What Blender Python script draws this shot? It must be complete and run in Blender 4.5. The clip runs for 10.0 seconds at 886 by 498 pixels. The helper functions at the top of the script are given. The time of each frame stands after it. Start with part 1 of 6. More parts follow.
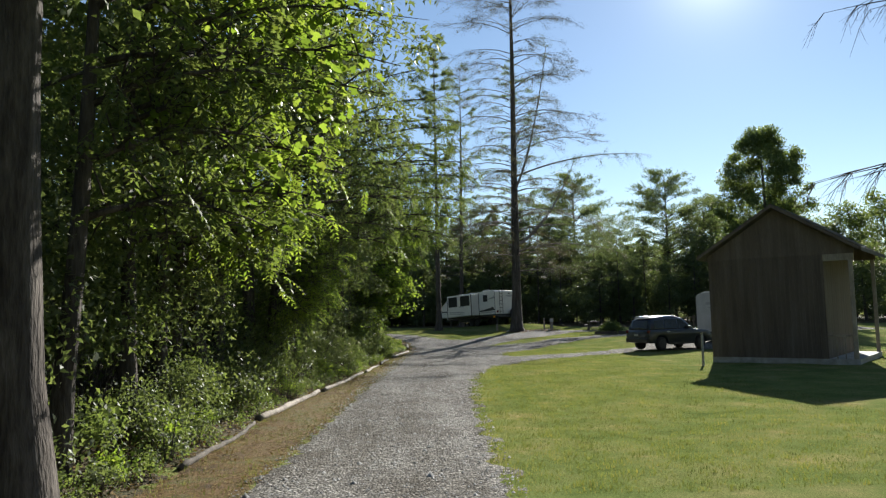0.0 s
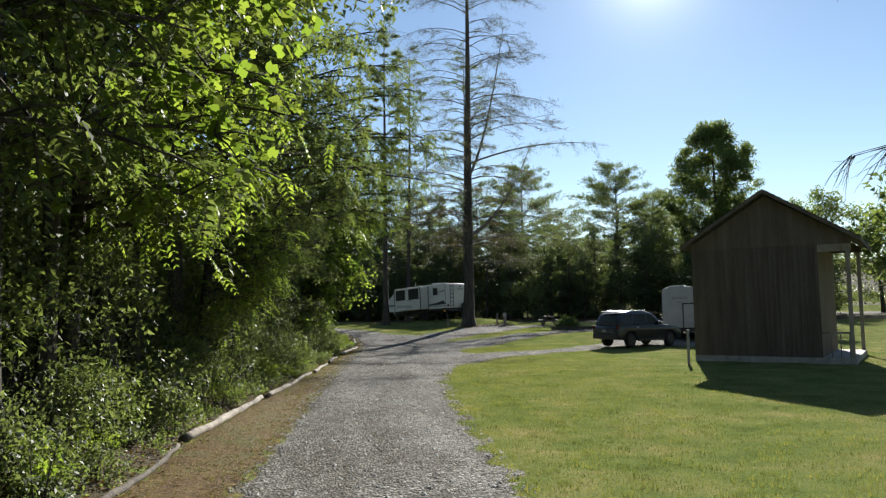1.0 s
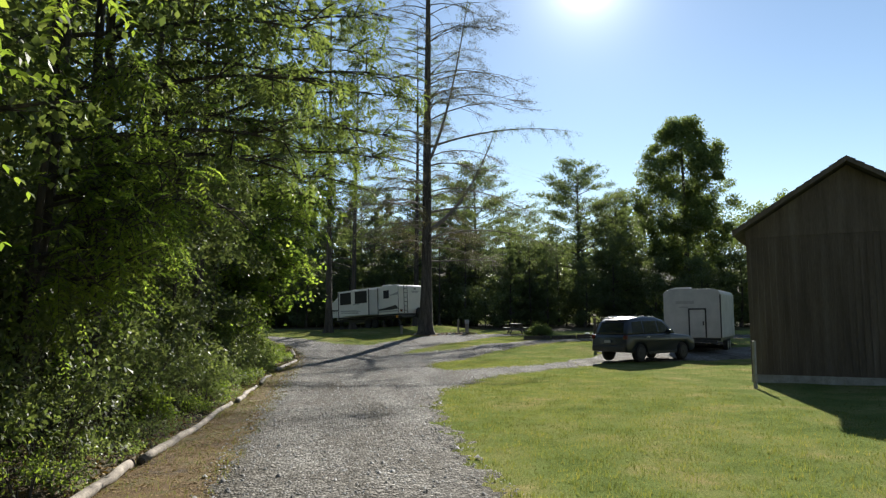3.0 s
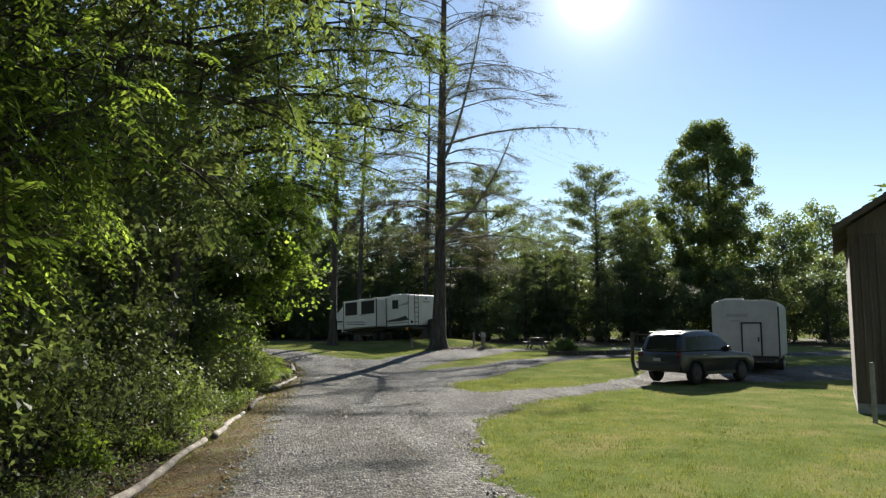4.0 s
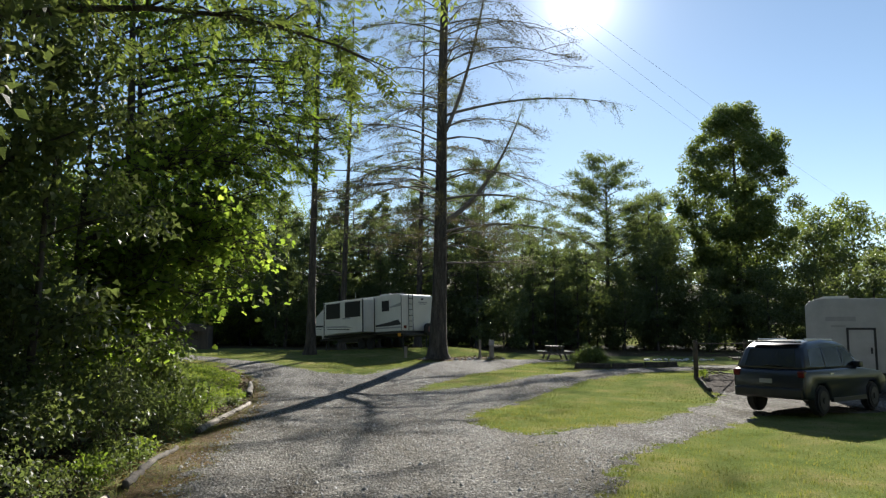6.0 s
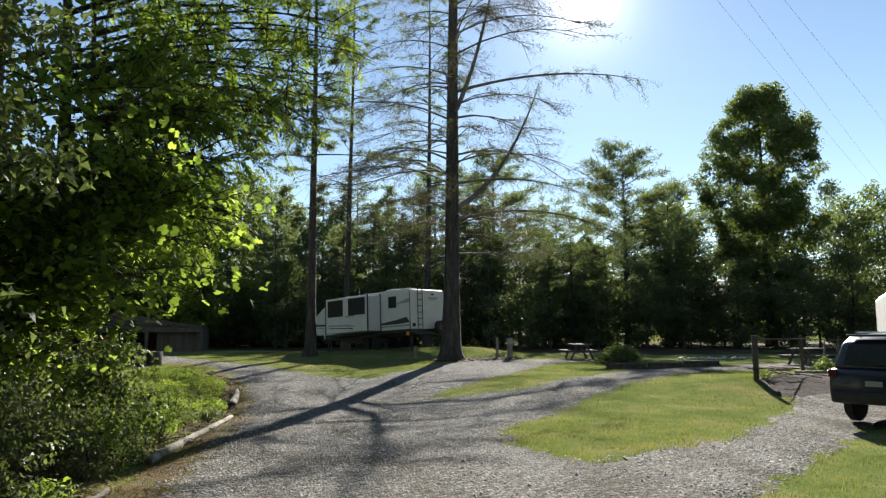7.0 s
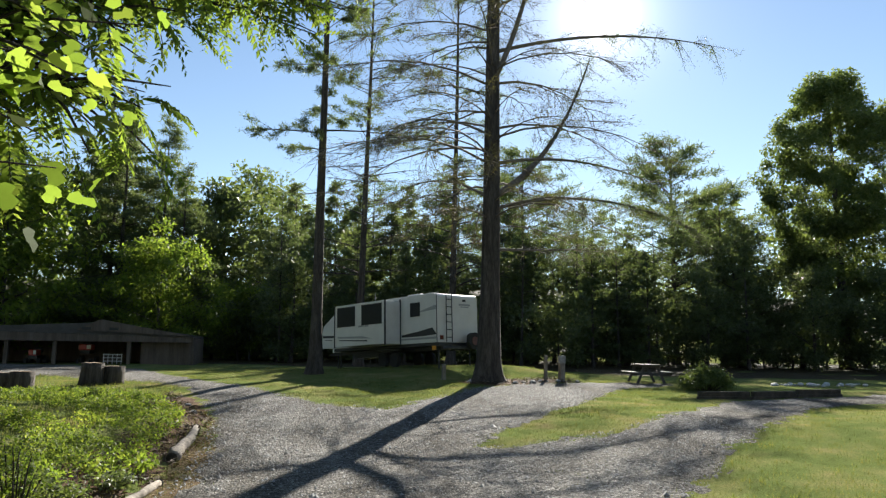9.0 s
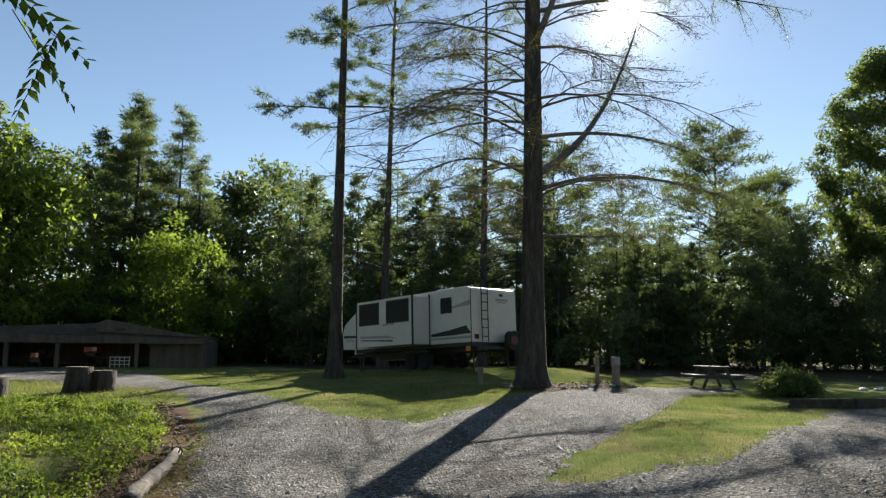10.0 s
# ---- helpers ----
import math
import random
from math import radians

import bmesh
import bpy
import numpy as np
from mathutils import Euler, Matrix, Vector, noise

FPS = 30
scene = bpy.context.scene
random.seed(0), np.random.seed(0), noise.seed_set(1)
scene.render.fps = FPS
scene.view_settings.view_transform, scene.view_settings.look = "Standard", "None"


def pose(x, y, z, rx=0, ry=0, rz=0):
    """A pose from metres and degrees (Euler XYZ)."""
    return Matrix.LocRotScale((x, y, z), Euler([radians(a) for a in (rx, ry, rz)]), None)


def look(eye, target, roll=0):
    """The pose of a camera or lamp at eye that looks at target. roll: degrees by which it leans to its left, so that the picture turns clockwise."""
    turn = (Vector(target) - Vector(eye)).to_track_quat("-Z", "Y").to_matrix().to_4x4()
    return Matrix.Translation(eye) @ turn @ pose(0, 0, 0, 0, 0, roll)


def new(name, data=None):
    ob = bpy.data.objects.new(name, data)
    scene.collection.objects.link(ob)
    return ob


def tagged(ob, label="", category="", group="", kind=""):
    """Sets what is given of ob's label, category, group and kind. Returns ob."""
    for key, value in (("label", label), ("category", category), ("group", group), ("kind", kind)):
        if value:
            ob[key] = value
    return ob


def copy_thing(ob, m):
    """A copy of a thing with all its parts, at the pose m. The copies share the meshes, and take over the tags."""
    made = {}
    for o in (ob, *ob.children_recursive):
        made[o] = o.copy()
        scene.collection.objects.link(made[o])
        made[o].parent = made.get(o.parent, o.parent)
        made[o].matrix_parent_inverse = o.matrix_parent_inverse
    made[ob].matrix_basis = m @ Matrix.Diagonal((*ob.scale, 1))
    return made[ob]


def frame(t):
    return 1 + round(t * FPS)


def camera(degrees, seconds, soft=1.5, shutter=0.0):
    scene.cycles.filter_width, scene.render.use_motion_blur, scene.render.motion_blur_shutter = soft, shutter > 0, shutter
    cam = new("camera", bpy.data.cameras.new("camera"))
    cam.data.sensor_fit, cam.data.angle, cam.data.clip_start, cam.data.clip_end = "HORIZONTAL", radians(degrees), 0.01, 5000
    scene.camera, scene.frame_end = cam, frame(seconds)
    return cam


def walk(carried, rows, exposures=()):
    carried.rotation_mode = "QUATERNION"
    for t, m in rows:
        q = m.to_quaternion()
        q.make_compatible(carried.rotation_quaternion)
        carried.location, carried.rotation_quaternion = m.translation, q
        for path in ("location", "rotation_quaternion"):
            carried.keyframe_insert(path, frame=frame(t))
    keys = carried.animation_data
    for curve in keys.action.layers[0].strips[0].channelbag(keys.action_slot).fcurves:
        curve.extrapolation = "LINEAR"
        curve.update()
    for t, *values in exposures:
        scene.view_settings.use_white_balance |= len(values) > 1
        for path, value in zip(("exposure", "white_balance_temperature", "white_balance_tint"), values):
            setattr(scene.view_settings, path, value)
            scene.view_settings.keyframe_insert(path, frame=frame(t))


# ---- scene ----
cam = camera(63.2, 10.0, soft=1.3)
METRES, EYE, TILT, LEAN, TURN = 38.46, 2.0, 0.0, 0.0, 0.0
ROWS = [
    (0.0, 0.0, 0.0, 0.0, 0.11, 5.23, 1.2),
    (0.5, -0.0119, 0.0467, -0.0013, -3.03, 4.68, 0.74),
    (1.0, -0.022, 0.0934, -0.0022, -4.82, 4.75, 0.78),
    (1.5, -0.0286, 0.1431, -0.0028, -6.67, 4.65, 0.52),
    (2.0, -0.0334, 0.1942, -0.0042, -8.71, 4.67, 0.41),
    (2.5, -0.0359, 0.2475, -0.0055, -9.78, 4.94, 0.55),
    (4.0, -0.036, 0.4121, -0.0078, -9.61, 6.37, -0.23),
    (4.5, -0.0331, 0.4656, -0.0076, -9.61, 6.98, -0.71),
    (5.0, -0.0294, 0.5183, -0.0076, -9.69, 7.31, -1.06),
    (5.5, -0.0248, 0.5701, -0.0067, -9.94, 7.27, -0.95),
    (6.0, -0.02, 0.623, -0.007, -10.68, 6.84, -0.37),
    (7.5, -0.0089, 0.7666, -0.0093, -9.84, 6.86, 0.56),
    (8.0, -0.0063, 0.8132, -0.009, -9.34, 7.33, 0.52),
    (8.5, -0.0038, 0.856, -0.0086, -9.18, 7.69, 0.17),
    (9.0, -0.001, 0.9022, -0.0087, -9.1, 7.99, -0.7),
    (9.5, 0.0004, 0.9488, -0.0095, -8.57, 8.08, -1.04),
    (10.0, 0.0018, 0.9952, -0.0094, -7.27, 8.08, -0.48),
]
walk(cam, [(t, pose(0, 0, EYE, TILT, LEAN, TURN) @ pose(METRES * x, METRES * y, METRES * z, 90 + pitch, roll, yaw)) for t, x, y, z, yaw, pitch, roll in ROWS],
     exposures=[(0.0, 1.36, 6350, 9), (2.6, 1.4, 6430, 9), (4.0, 1.5, 6480, 9), (5.0, 1.44, 6490, 9), (6.0, 1.44, 6500, 9), (7.5, 1.64, 6515, 9), (8.0, 1.58, 6520, 9), (9.4, 1.69, 6550, 9), (10.0, 1.46, 6560, 9)])

# ---- sky and sun ----
SUN_AZ, SUN_EL = radians(21.8), radians(25.6)
SUN_DIR = Vector((math.cos(SUN_EL) * math.sin(SUN_AZ), math.cos(SUN_EL) * math.cos(SUN_AZ), math.sin(SUN_EL)))


def build_world():
    w = bpy.data.worlds.new("sky")
    scene.world = w
    w.use_nodes = True
    nt = w.node_tree
    nt.nodes.clear()
    out = nt.nodes.new("ShaderNodeOutputWorld")
    sky = nt.nodes.new("ShaderNodeTexSky")
    sky.sky_type, sky.sun_disc = "NISHITA", False
    sky.sun_elevation, sky.sun_rotation = SUN_EL, SUN_AZ
    sky.air_density, sky.dust_density, sky.ozone_density = 0.94, 0.015, 1.0
    bg = nt.nodes.new("ShaderNodeBackground")
    bg.inputs["Strength"].default_value = 0.05
    nt.links.new(sky.outputs[0], bg.inputs["Color"])
    # added glow round the sun: its disc, the lens bloom and the aureole
    co = nt.nodes.new("ShaderNodeTexCoord")
    dot = nt.nodes.new("ShaderNodeVectorMath")
    dot.operation = "DOT_PRODUCT"
    dot.inputs[1].default_value = SUN_DIR
    nt.links.new(co.outputs["Generated"], dot.inputs[0])
    pos = nt.nodes.new("ShaderNodeMath")
    pos.operation = "MAXIMUM"
    pos.inputs[1].default_value = 0.0
    nt.links.new(dot.outputs["Value"], pos.inputs[0])
    total = None
    for power, gain in ((9000.0, 9.0), (2500.0, 0.5), (500.0, 0.22), (90.0, 0.045), (22.0, 0.016)):
        p = nt.nodes.new("ShaderNodeMath")
        p.operation = "POWER"
        p.inputs[1].default_value = power
        nt.links.new(pos.outputs[0], p.inputs[0])
        m = nt.nodes.new("ShaderNodeMath")
        m.operation = "MULTIPLY"
        m.inputs[1].default_value = gain
        nt.links.new(p.outputs[0], m.inputs[0])
        if total is None:
            total = m
        else:
            a = nt.nodes.new("ShaderNodeMath")
            a.operation = "ADD"
            nt.links.new(total.outputs[0], a.inputs[0])
            nt.links.new(m.outputs[0], a.inputs[1])
            total = a
    glow = nt.nodes.new("ShaderNodeBackground")
    glow.inputs["Color"].default_value = (1.0, 0.96, 0.9, 1)
    nt.links.new(total.outputs[0], glow.inputs["Strength"])
    both = nt.nodes.new("ShaderNodeAddShader")
    nt.links.new(bg.outputs[0], both.inputs[0])
    nt.links.new(glow.outputs[0], both.inputs[1])
    nt.links.new(both.outputs[0], out.inputs["Surface"])
    lamp = bpy.data.lights.new("sun", "SUN")
    lamp.energy, lamp.angle, lamp.color = 5.0, radians(0.53), (1.0, 0.95, 0.87)
    ob = new("sun", lamp)
    ob.matrix_world = look(SUN_DIR * 300, (0, 0, 0))


build_world()


# ---- materials ----
def mat_nodes(name):
    m = bpy.data.materials.new(name)
    m.use_nodes = True
    nt = m.node_tree
    bsdf = nt.nodes["Principled BSDF"]
    return m, nt, bsdf


def ramp_node(nt, stops):
    r = nt.nodes.new("ShaderNodeValToRGB")
    el = r.color_ramp.elements
    while len(el) < len(stops):
        el.new(0.5)
    for e, (p, c) in zip(el, stops):
        e.position, e.color = p, (*c, 1)
    return r


def noise_node(nt, scale, detail=4.0, rough=0.55, coords="Object", stretch=None):
    tc = nt.nodes.new("ShaderNodeTexCoord")
    n = nt.nodes.new("ShaderNodeTexNoise")
    n.inputs["Scale"].default_value = scale
    n.inputs["Detail"].default_value = detail
    n.inputs["Roughness"].default_value = rough
    if stretch:
        mp = nt.nodes.new("ShaderNodeMapping")
        mp.inputs["Scale"].default_value = stretch
        nt.links.new(tc.outputs[coords], mp.inputs["Vector"])
        nt.links.new(mp.outputs[0], n.inputs["Vector"])
    else:
        nt.links.new(tc.outputs[coords], n.inputs["Vector"])
    return n


def mix_rgb(nt, a, b, fac, mode="MIX"):
    m = nt.nodes.new("ShaderNodeMix")
    m.data_type, m.blend_type = "RGBA", mode
    for sock, v in ((m.inputs[0], fac), (m.inputs[6], a), (m.inputs[7], b)):
        if hasattr(v, "outputs"):
            nt.links.new(v.outputs[2] if v.bl_idname == "ShaderNodeMix" else v.outputs[0], sock)
        elif hasattr(v, "is_output"):
            nt.links.new(v, sock)
        elif isinstance(v, tuple):
            sock.default_value = (*v, 1)
        else:
            sock.default_value = v
    return m


def bump_node(nt, bsdf, height, strength, distance):
    b = nt.nodes.new("ShaderNodeBump")
    b.inputs["Strength"].default_value, b.inputs["Distance"].default_value = strength, distance
    nt.links.new(height.outputs[0], b.inputs["Height"])
    nt.links.new(b.outputs[0], bsdf.inputs["Normal"])


def surface(name, stops, scale=3.0, rough=0.7, metal=0.0, bump=0.3, fine=60.0, dist=0.01, stretch=None, fine_amount=0.35, spec=0.5, coat=0.0):
    """A two-scale surface: broad stains in a colour ramp and a finer grain."""
    m, nt, bsdf = mat_nodes(name)
    broad = noise_node(nt, scale, 5.0, 0.6, stretch=stretch)
    r = ramp_node(nt, stops)
    nt.links.new(broad.outputs[0], r.inputs[0])
    grain = noise_node(nt, fine, 3.0, 0.6, stretch=stretch)
    gr = ramp_node(nt, [(0.3, (0.55, 0.55, 0.55)), (0.7, (1.35, 1.35, 1.35))])
    nt.links.new(grain.outputs[0], gr.inputs[0])
    mix = mix_rgb(nt, r, gr, fine_amount, "MULTIPLY")
    nt.links.new(mix.outputs[2], bsdf.inputs["Base Color"])
    bsdf.inputs["Roughness"].default_value = rough
    bsdf.inputs["Metallic"].default_value = metal
    bsdf.inputs["Specular IOR Level"].default_value = spec
    bsdf.inputs["Coat Weight"].default_value = coat
    if bump:
        bump_node(nt, bsdf, grain, bump, dist)
    return m


def leaf_material(name, dark, mid, light, translucent=0.45, rough=0.55, glow=2.0, spec=0.2, mottle=0.0):
    """Thin leaves: each its own tint, part of the light passing through; mottle: patches a hand or two wide."""
    m, nt, bsdf = mat_nodes(name)
    geo = nt.nodes.new("ShaderNodeNewGeometry")
    r = ramp_node(nt, [(0.0, dark), (0.55, mid), (1.0, light)])
    nt.links.new(geo.outputs["Random Per Island"], r.inputs[0])
    broad = noise_node(nt, 0.5, 3.0)
    br = ramp_node(nt, [(0.3, (0.7, 0.75, 0.72)), (0.7, (1.25, 1.18, 1.05))])
    nt.links.new(broad.outputs[0], br.inputs[0])
    mix = mix_rgb(nt, r, br, 0.6, "MULTIPLY")
    if mottle:
        spot = noise_node(nt, 2.2, 4.0, 0.65)
        sr = ramp_node(nt, [(0.34, (0.5, 0.56, 0.5)), (0.5, (1.0, 1.0, 1.0)), (0.68, (1.35, 1.22, 1.1))])
        nt.links.new(spot.outputs[0], sr.inputs[0])
        mix = mix_rgb(nt, mix, sr, mottle, "MULTIPLY")
    nt.links.new(mix.outputs[2], bsdf.inputs["Base Color"])
    bsdf.inputs["Roughness"].default_value = rough
    bsdf.inputs["Specular IOR Level"].default_value = spec
    tr = nt.nodes.new("ShaderNodeBsdfTranslucent")
    warm = mix_rgb(nt, mix, (glow * 1.0, glow, glow * 0.5), 1.0, "MULTIPLY")
    nt.links.new(warm.outputs[2], tr.inputs["Color"])
    sh = nt.nodes.new("ShaderNodeMixShader")
    sh.inputs[0].default_value = translucent
    nt.links.new(bsdf.outputs[0], sh.inputs[1])
    nt.links.new(tr.outputs[0], sh.inputs[2])
    nt.links.new(sh.outputs[0], nt.nodes["Material Output"].inputs["Surface"])
    return m


def plain(name, col, rough=0.5, metal=0.0, vary=0.12, scale=8.0, bump=0.0, coat=0.0, spec=0.5):
    lo = tuple(c * (1 - vary) for c in col)
    hi = tuple(min(1, c * (1 + vary)) for c in col)
    return surface(name, [(0.3, lo), (0.7, hi)], scale=scale, rough=rough, metal=metal, bump=bump, fine=scale * 12, fine_amount=vary, coat=coat, spec=spec)


M_GRASS = surface("lawn", [(0.25, (0.084, 0.115, 0.035)), (0.45, (0.132, 0.163, 0.054)), (0.58, (0.182, 0.187, 0.072)), (0.72, (0.27, 0.225, 0.11))], scale=0.7, rough=0.95, bump=0.9, fine=45, dist=0.03, fine_amount=0.95, spec=0.0)


def gravel_material():
    """Crushed stone: grains of 2 to 4 cm, each its own grey or brown, with worn and dusty stretches."""
    m, nt, bsdf = mat_nodes("gravel")
    tc = nt.nodes.new("ShaderNodeTexCoord")
    total = None
    cells = []
    for scale in (24.0, 70.0):
        v = nt.nodes.new("ShaderNodeTexVoronoi")
        v.inputs["Scale"].default_value = scale
        nt.links.new(tc.outputs["Object"], v.inputs["Vector"])
        cells.append(v)
    grey = nt.nodes.new("ShaderNodeSeparateColor")
    nt.links.new(cells[0].outputs["Color"], grey.inputs[0])
    tint = ramp_node(nt, [(0.0, (0.06, 0.058, 0.055)), (0.45, (0.135, 0.132, 0.126)), (0.8, (0.21, 0.207, 0.2)), (1.0, (0.33, 0.328, 0.32))])
    nt.links.new(grey.outputs[0], tint.inputs[0])
    g2 = nt.nodes.new("ShaderNodeSeparateColor")
    nt.links.new(cells[1].outputs["Color"], g2.inputs[0])
    t2 = ramp_node(nt, [(0.0, (0.6, 0.58, 0.55)), (1.0, (1.25, 1.22, 1.18))])
    nt.links.new(g2.outputs[0], t2.inputs[0])
    a = mix_rgb(nt, tint, t2, 0.8, "MULTIPLY")
    broad = noise_node(nt, 0.6, 5.0, 0.6)
    br = ramp_node(nt, [(0.3, (0.66, 0.62, 0.56)), (0.5, (1.0, 0.98, 0.95)), (0.72, (1.22, 1.22, 1.2))])
    nt.links.new(broad.outputs[0], br.inputs[0])
    b0 = mix_rgb(nt, a, br, 0.9, "MULTIPLY")
    tracks = noise_node(nt, 0.45, 4.0, 0.65, stretch=(1.6, 0.22, 1))
    tr = ramp_node(nt, [(0.36, (0.56, 0.53, 0.47)), (0.5, (0.93, 0.92, 0.9)), (0.62, (1.18, 1.18, 1.16))])
    nt.links.new(tracks.outputs[0], tr.inputs[0])
    b = mix_rgb(nt, b0, tr, 0.85, "MULTIPLY")
    nt.links.new(b.outputs[2], bsdf.inputs["Base Color"])
    bsdf.inputs["Roughness"].default_value = 0.95
    bsdf.inputs["Specular IOR Level"].default_value = 0.04
    bp = nt.nodes.new("ShaderNodeBump")
    bp.inputs["Strength"].default_value, bp.inputs["Distance"].default_value = 1.0, 0.03
    bp.invert = True
    nt.links.new(cells[0].outputs["Distance"], bp.inputs["Height"])
    nt.links.new(bp.outputs[0], bsdf.inputs["Normal"])
    return m


M_GRAVEL = gravel_material()
M_MULCH = surface("brown_mulch", [(0.3, (0.06, 0.035, 0.022)), (0.7, (0.16, 0.1, 0.065))], scale=3, rough=1.0, bump=0.9, fine=40, dist=0.03, fine_amount=0.7, spec=0.05)
# mulch brown darkened, so the shade on the planting bed is in its colour
M_BEDSOIL_SHADED = surface("bed_soil_shaded", [(0.3, (0.028, 0.023, 0.02)), (0.7, (0.075, 0.06, 0.05))], scale=3, rough=1.0, bump=0.9, fine=40, dist=0.03, fine_amount=0.7, spec=0.05)
M_STRAW = surface("straw_verge", [(0.3, (0.05, 0.031, 0.014)), (0.48, (0.115, 0.068, 0.022)), (0.62, (0.09, 0.08, 0.026))], scale=1.5, rough=0.95, bump=0.9, fine=55, dist=0.03, fine_amount=0.7, spec=0.15)
M_FOREST = surface("forest_floor", [(0.3, (0.035, 0.028, 0.015)), (0.55, (0.06, 0.045, 0.022)), (0.75, (0.05, 0.06, 0.02))], scale=1.2, rough=0.95, bump=0.9, fine=30, dist=0.05, fine_amount=0.7, spec=0.15)
M_BARK = surface("bark", [(0.3, (0.034, 0.028, 0.024)), (0.55, (0.075, 0.064, 0.054)), (0.8, (0.13, 0.115, 0.1))], scale=5, rough=0.95, bump=1.0, fine=22, dist=0.05, stretch=(1, 1, 0.18), fine_amount=0.8, spec=0.2)
M_DEADWOOD = surface("dead_branch", [(0.3, (0.1, 0.085, 0.07)), (0.7, (0.2, 0.175, 0.15))], scale=6, rough=0.9, bump=0.5, fine=40, fine_amount=0.5, spec=0.2)
M_LOG = surface("bleached_log", [(0.3, (0.07, 0.055, 0.04)), (0.5, (0.2, 0.165, 0.125)), (0.75, (0.37, 0.32, 0.26))], scale=3.5, rough=0.9, bump=0.7, fine=30, dist=0.02, fine_amount=0.5)
M_LOGDARK = surface("dark_log", [(0.3, (0.035, 0.028, 0.02)), (0.7, (0.11, 0.088, 0.066))], scale=4, rough=0.95, bump=0.8, fine=30, dist=0.02, fine_amount=0.6)
# leaf tones also picked by how sunlit or shaded each tree stands
M_LEAF_BRIGHT = leaf_material("leaf_bright", (0.07, 0.105, 0.022), (0.1, 0.145, 0.03), (0.14, 0.172, 0.042), 0.55, glow=2.3)
M_WEED = leaf_material("weed_leaf", (0.055, 0.086, 0.02), (0.09, 0.126, 0.028), (0.135, 0.158, 0.04), 0.54, glow=2.3, mottle=0.7)
# brighter copy of the bright leaf, for trees that stand sunlit
M_LEAF_SUNLIT = leaf_material("leaf_sunlit", (0.068, 0.104, 0.025), (0.097, 0.14, 0.034), (0.132, 0.166, 0.046), 0.64, rough=0.7, glow=2.7, spec=0.08)
M_LEAF_MID = leaf_material("leaf_mid", (0.066, 0.092, 0.04), (0.094, 0.124, 0.05), (0.122, 0.148, 0.064), 0.46)
M_LEAF_DARK = leaf_material("leaf_dark", (0.06, 0.08, 0.042), (0.084, 0.108, 0.054), (0.11, 0.13, 0.066), 0.44, rough=0.52, glow=2.0, spec=0.27)
M_NEEDLE = leaf_material("needles", (0.058, 0.08, 0.045), (0.08, 0.104, 0.056), (0.105, 0.128, 0.068), 0.46, 0.55, 2.0)
M_NEEDLE_DRY = leaf_material("dry_needles", (0.06, 0.055, 0.03), (0.1, 0.09, 0.05), (0.13, 0.12, 0.07), 0.3, 0.6, 1.2)
M_BLADE = leaf_material("grass_blade", (0.085, 0.112, 0.04), (0.135, 0.155, 0.058), (0.19, 0.18, 0.085), 0.4, 0.7, 1.6, 0.05, mottle=0.9)
M_RVWHITE = plain("trailer_fibreglass", (0.62, 0.60, 0.55), 0.35, vary=0.06, scale=2.0, coat=0.2)
M_RVGREY = plain("trailer_grey_panel", (0.30, 0.30, 0.29), 0.4, vary=0.08, scale=3.0)
M_BLACK = plain("black_trim", (0.018, 0.018, 0.019), 0.45, vary=0.2)
M_DARKMETAL = plain("dark_steel", (0.05, 0.05, 0.052), 0.5, 0.6, vary=0.25)
M_WIRE = plain("weathered_wire", (0.2, 0.2, 0.2), 0.6, vary=0.1)
M_STEEL = plain("galvanised_steel", (0.5, 0.5, 0.5), 0.35, 0.9, vary=0.12)
M_GLASS = plain("dark_glass", (0.012, 0.014, 0.016), 0.12, vary=0.1, spec=0.5)
M_RVGLASS = plain("tinted_glass", (0.014, 0.016, 0.018), 0.3, vary=0.15, spec=0.25)
M_DULLWHITE = surface("chalky_white_panel", [(0.3, (0.34, 0.34, 0.32)), (0.7, (0.46, 0.455, 0.43))], scale=1.5, rough=0.6, bump=0.1, fine=30, fine_amount=0.15)
M_CARPAINT = plain("dark_car_paint", (0.013, 0.017, 0.026), 0.3, 0.0, vary=0.1, coat=0.35)
M_TYRE = plain("tyre_rubber", (0.02, 0.02, 0.02), 0.85, vary=0.25)
M_TAIL = plain("dark_red_lens", (0.1, 0.008, 0.008), 0.15, vary=0.1)
M_RED = plain("red_plastic", (0.4, 0.02, 0.015), 0.3, vary=0.1)
M_RUST = plain("faded_cover", (0.13, 0.06, 0.05), 0.7, vary=0.25)
M_AMBER = plain("amber_plastic", (0.7, 0.28, 0.02), 0.3, vary=0.1)
M_WHITE = plain("white_paint", (0.75, 0.74, 0.7), 0.5, vary=0.08)
M_BARNWOOD = surface("weathered_boards", [(0.3, (0.075, 0.055, 0.042)), (0.55, (0.115, 0.09, 0.07)), (0.8, (0.16, 0.13, 0.105))], scale=1.2, rough=0.9, bump=0.5, fine=18, dist=0.01, stretch=(3, 3, 0.25), fine_amount=0.5)
M_ROOF = surface("shingle_roof", [(0.3, (0.05, 0.045, 0.042)), (0.7, (0.1, 0.09, 0.082))], scale=1.5, rough=0.9, bump=0.5, fine=14, dist=0.01, fine_amount=0.5)
M_PALEROOF = surface("sheet_metal_roof", [(0.3, (0.05, 0.045, 0.04)), (0.7, (0.1, 0.09, 0.08))], scale=1.0, rough=0.85, metal=0.0, bump=0.3, fine=12, dist=0.01, fine_amount=0.3)
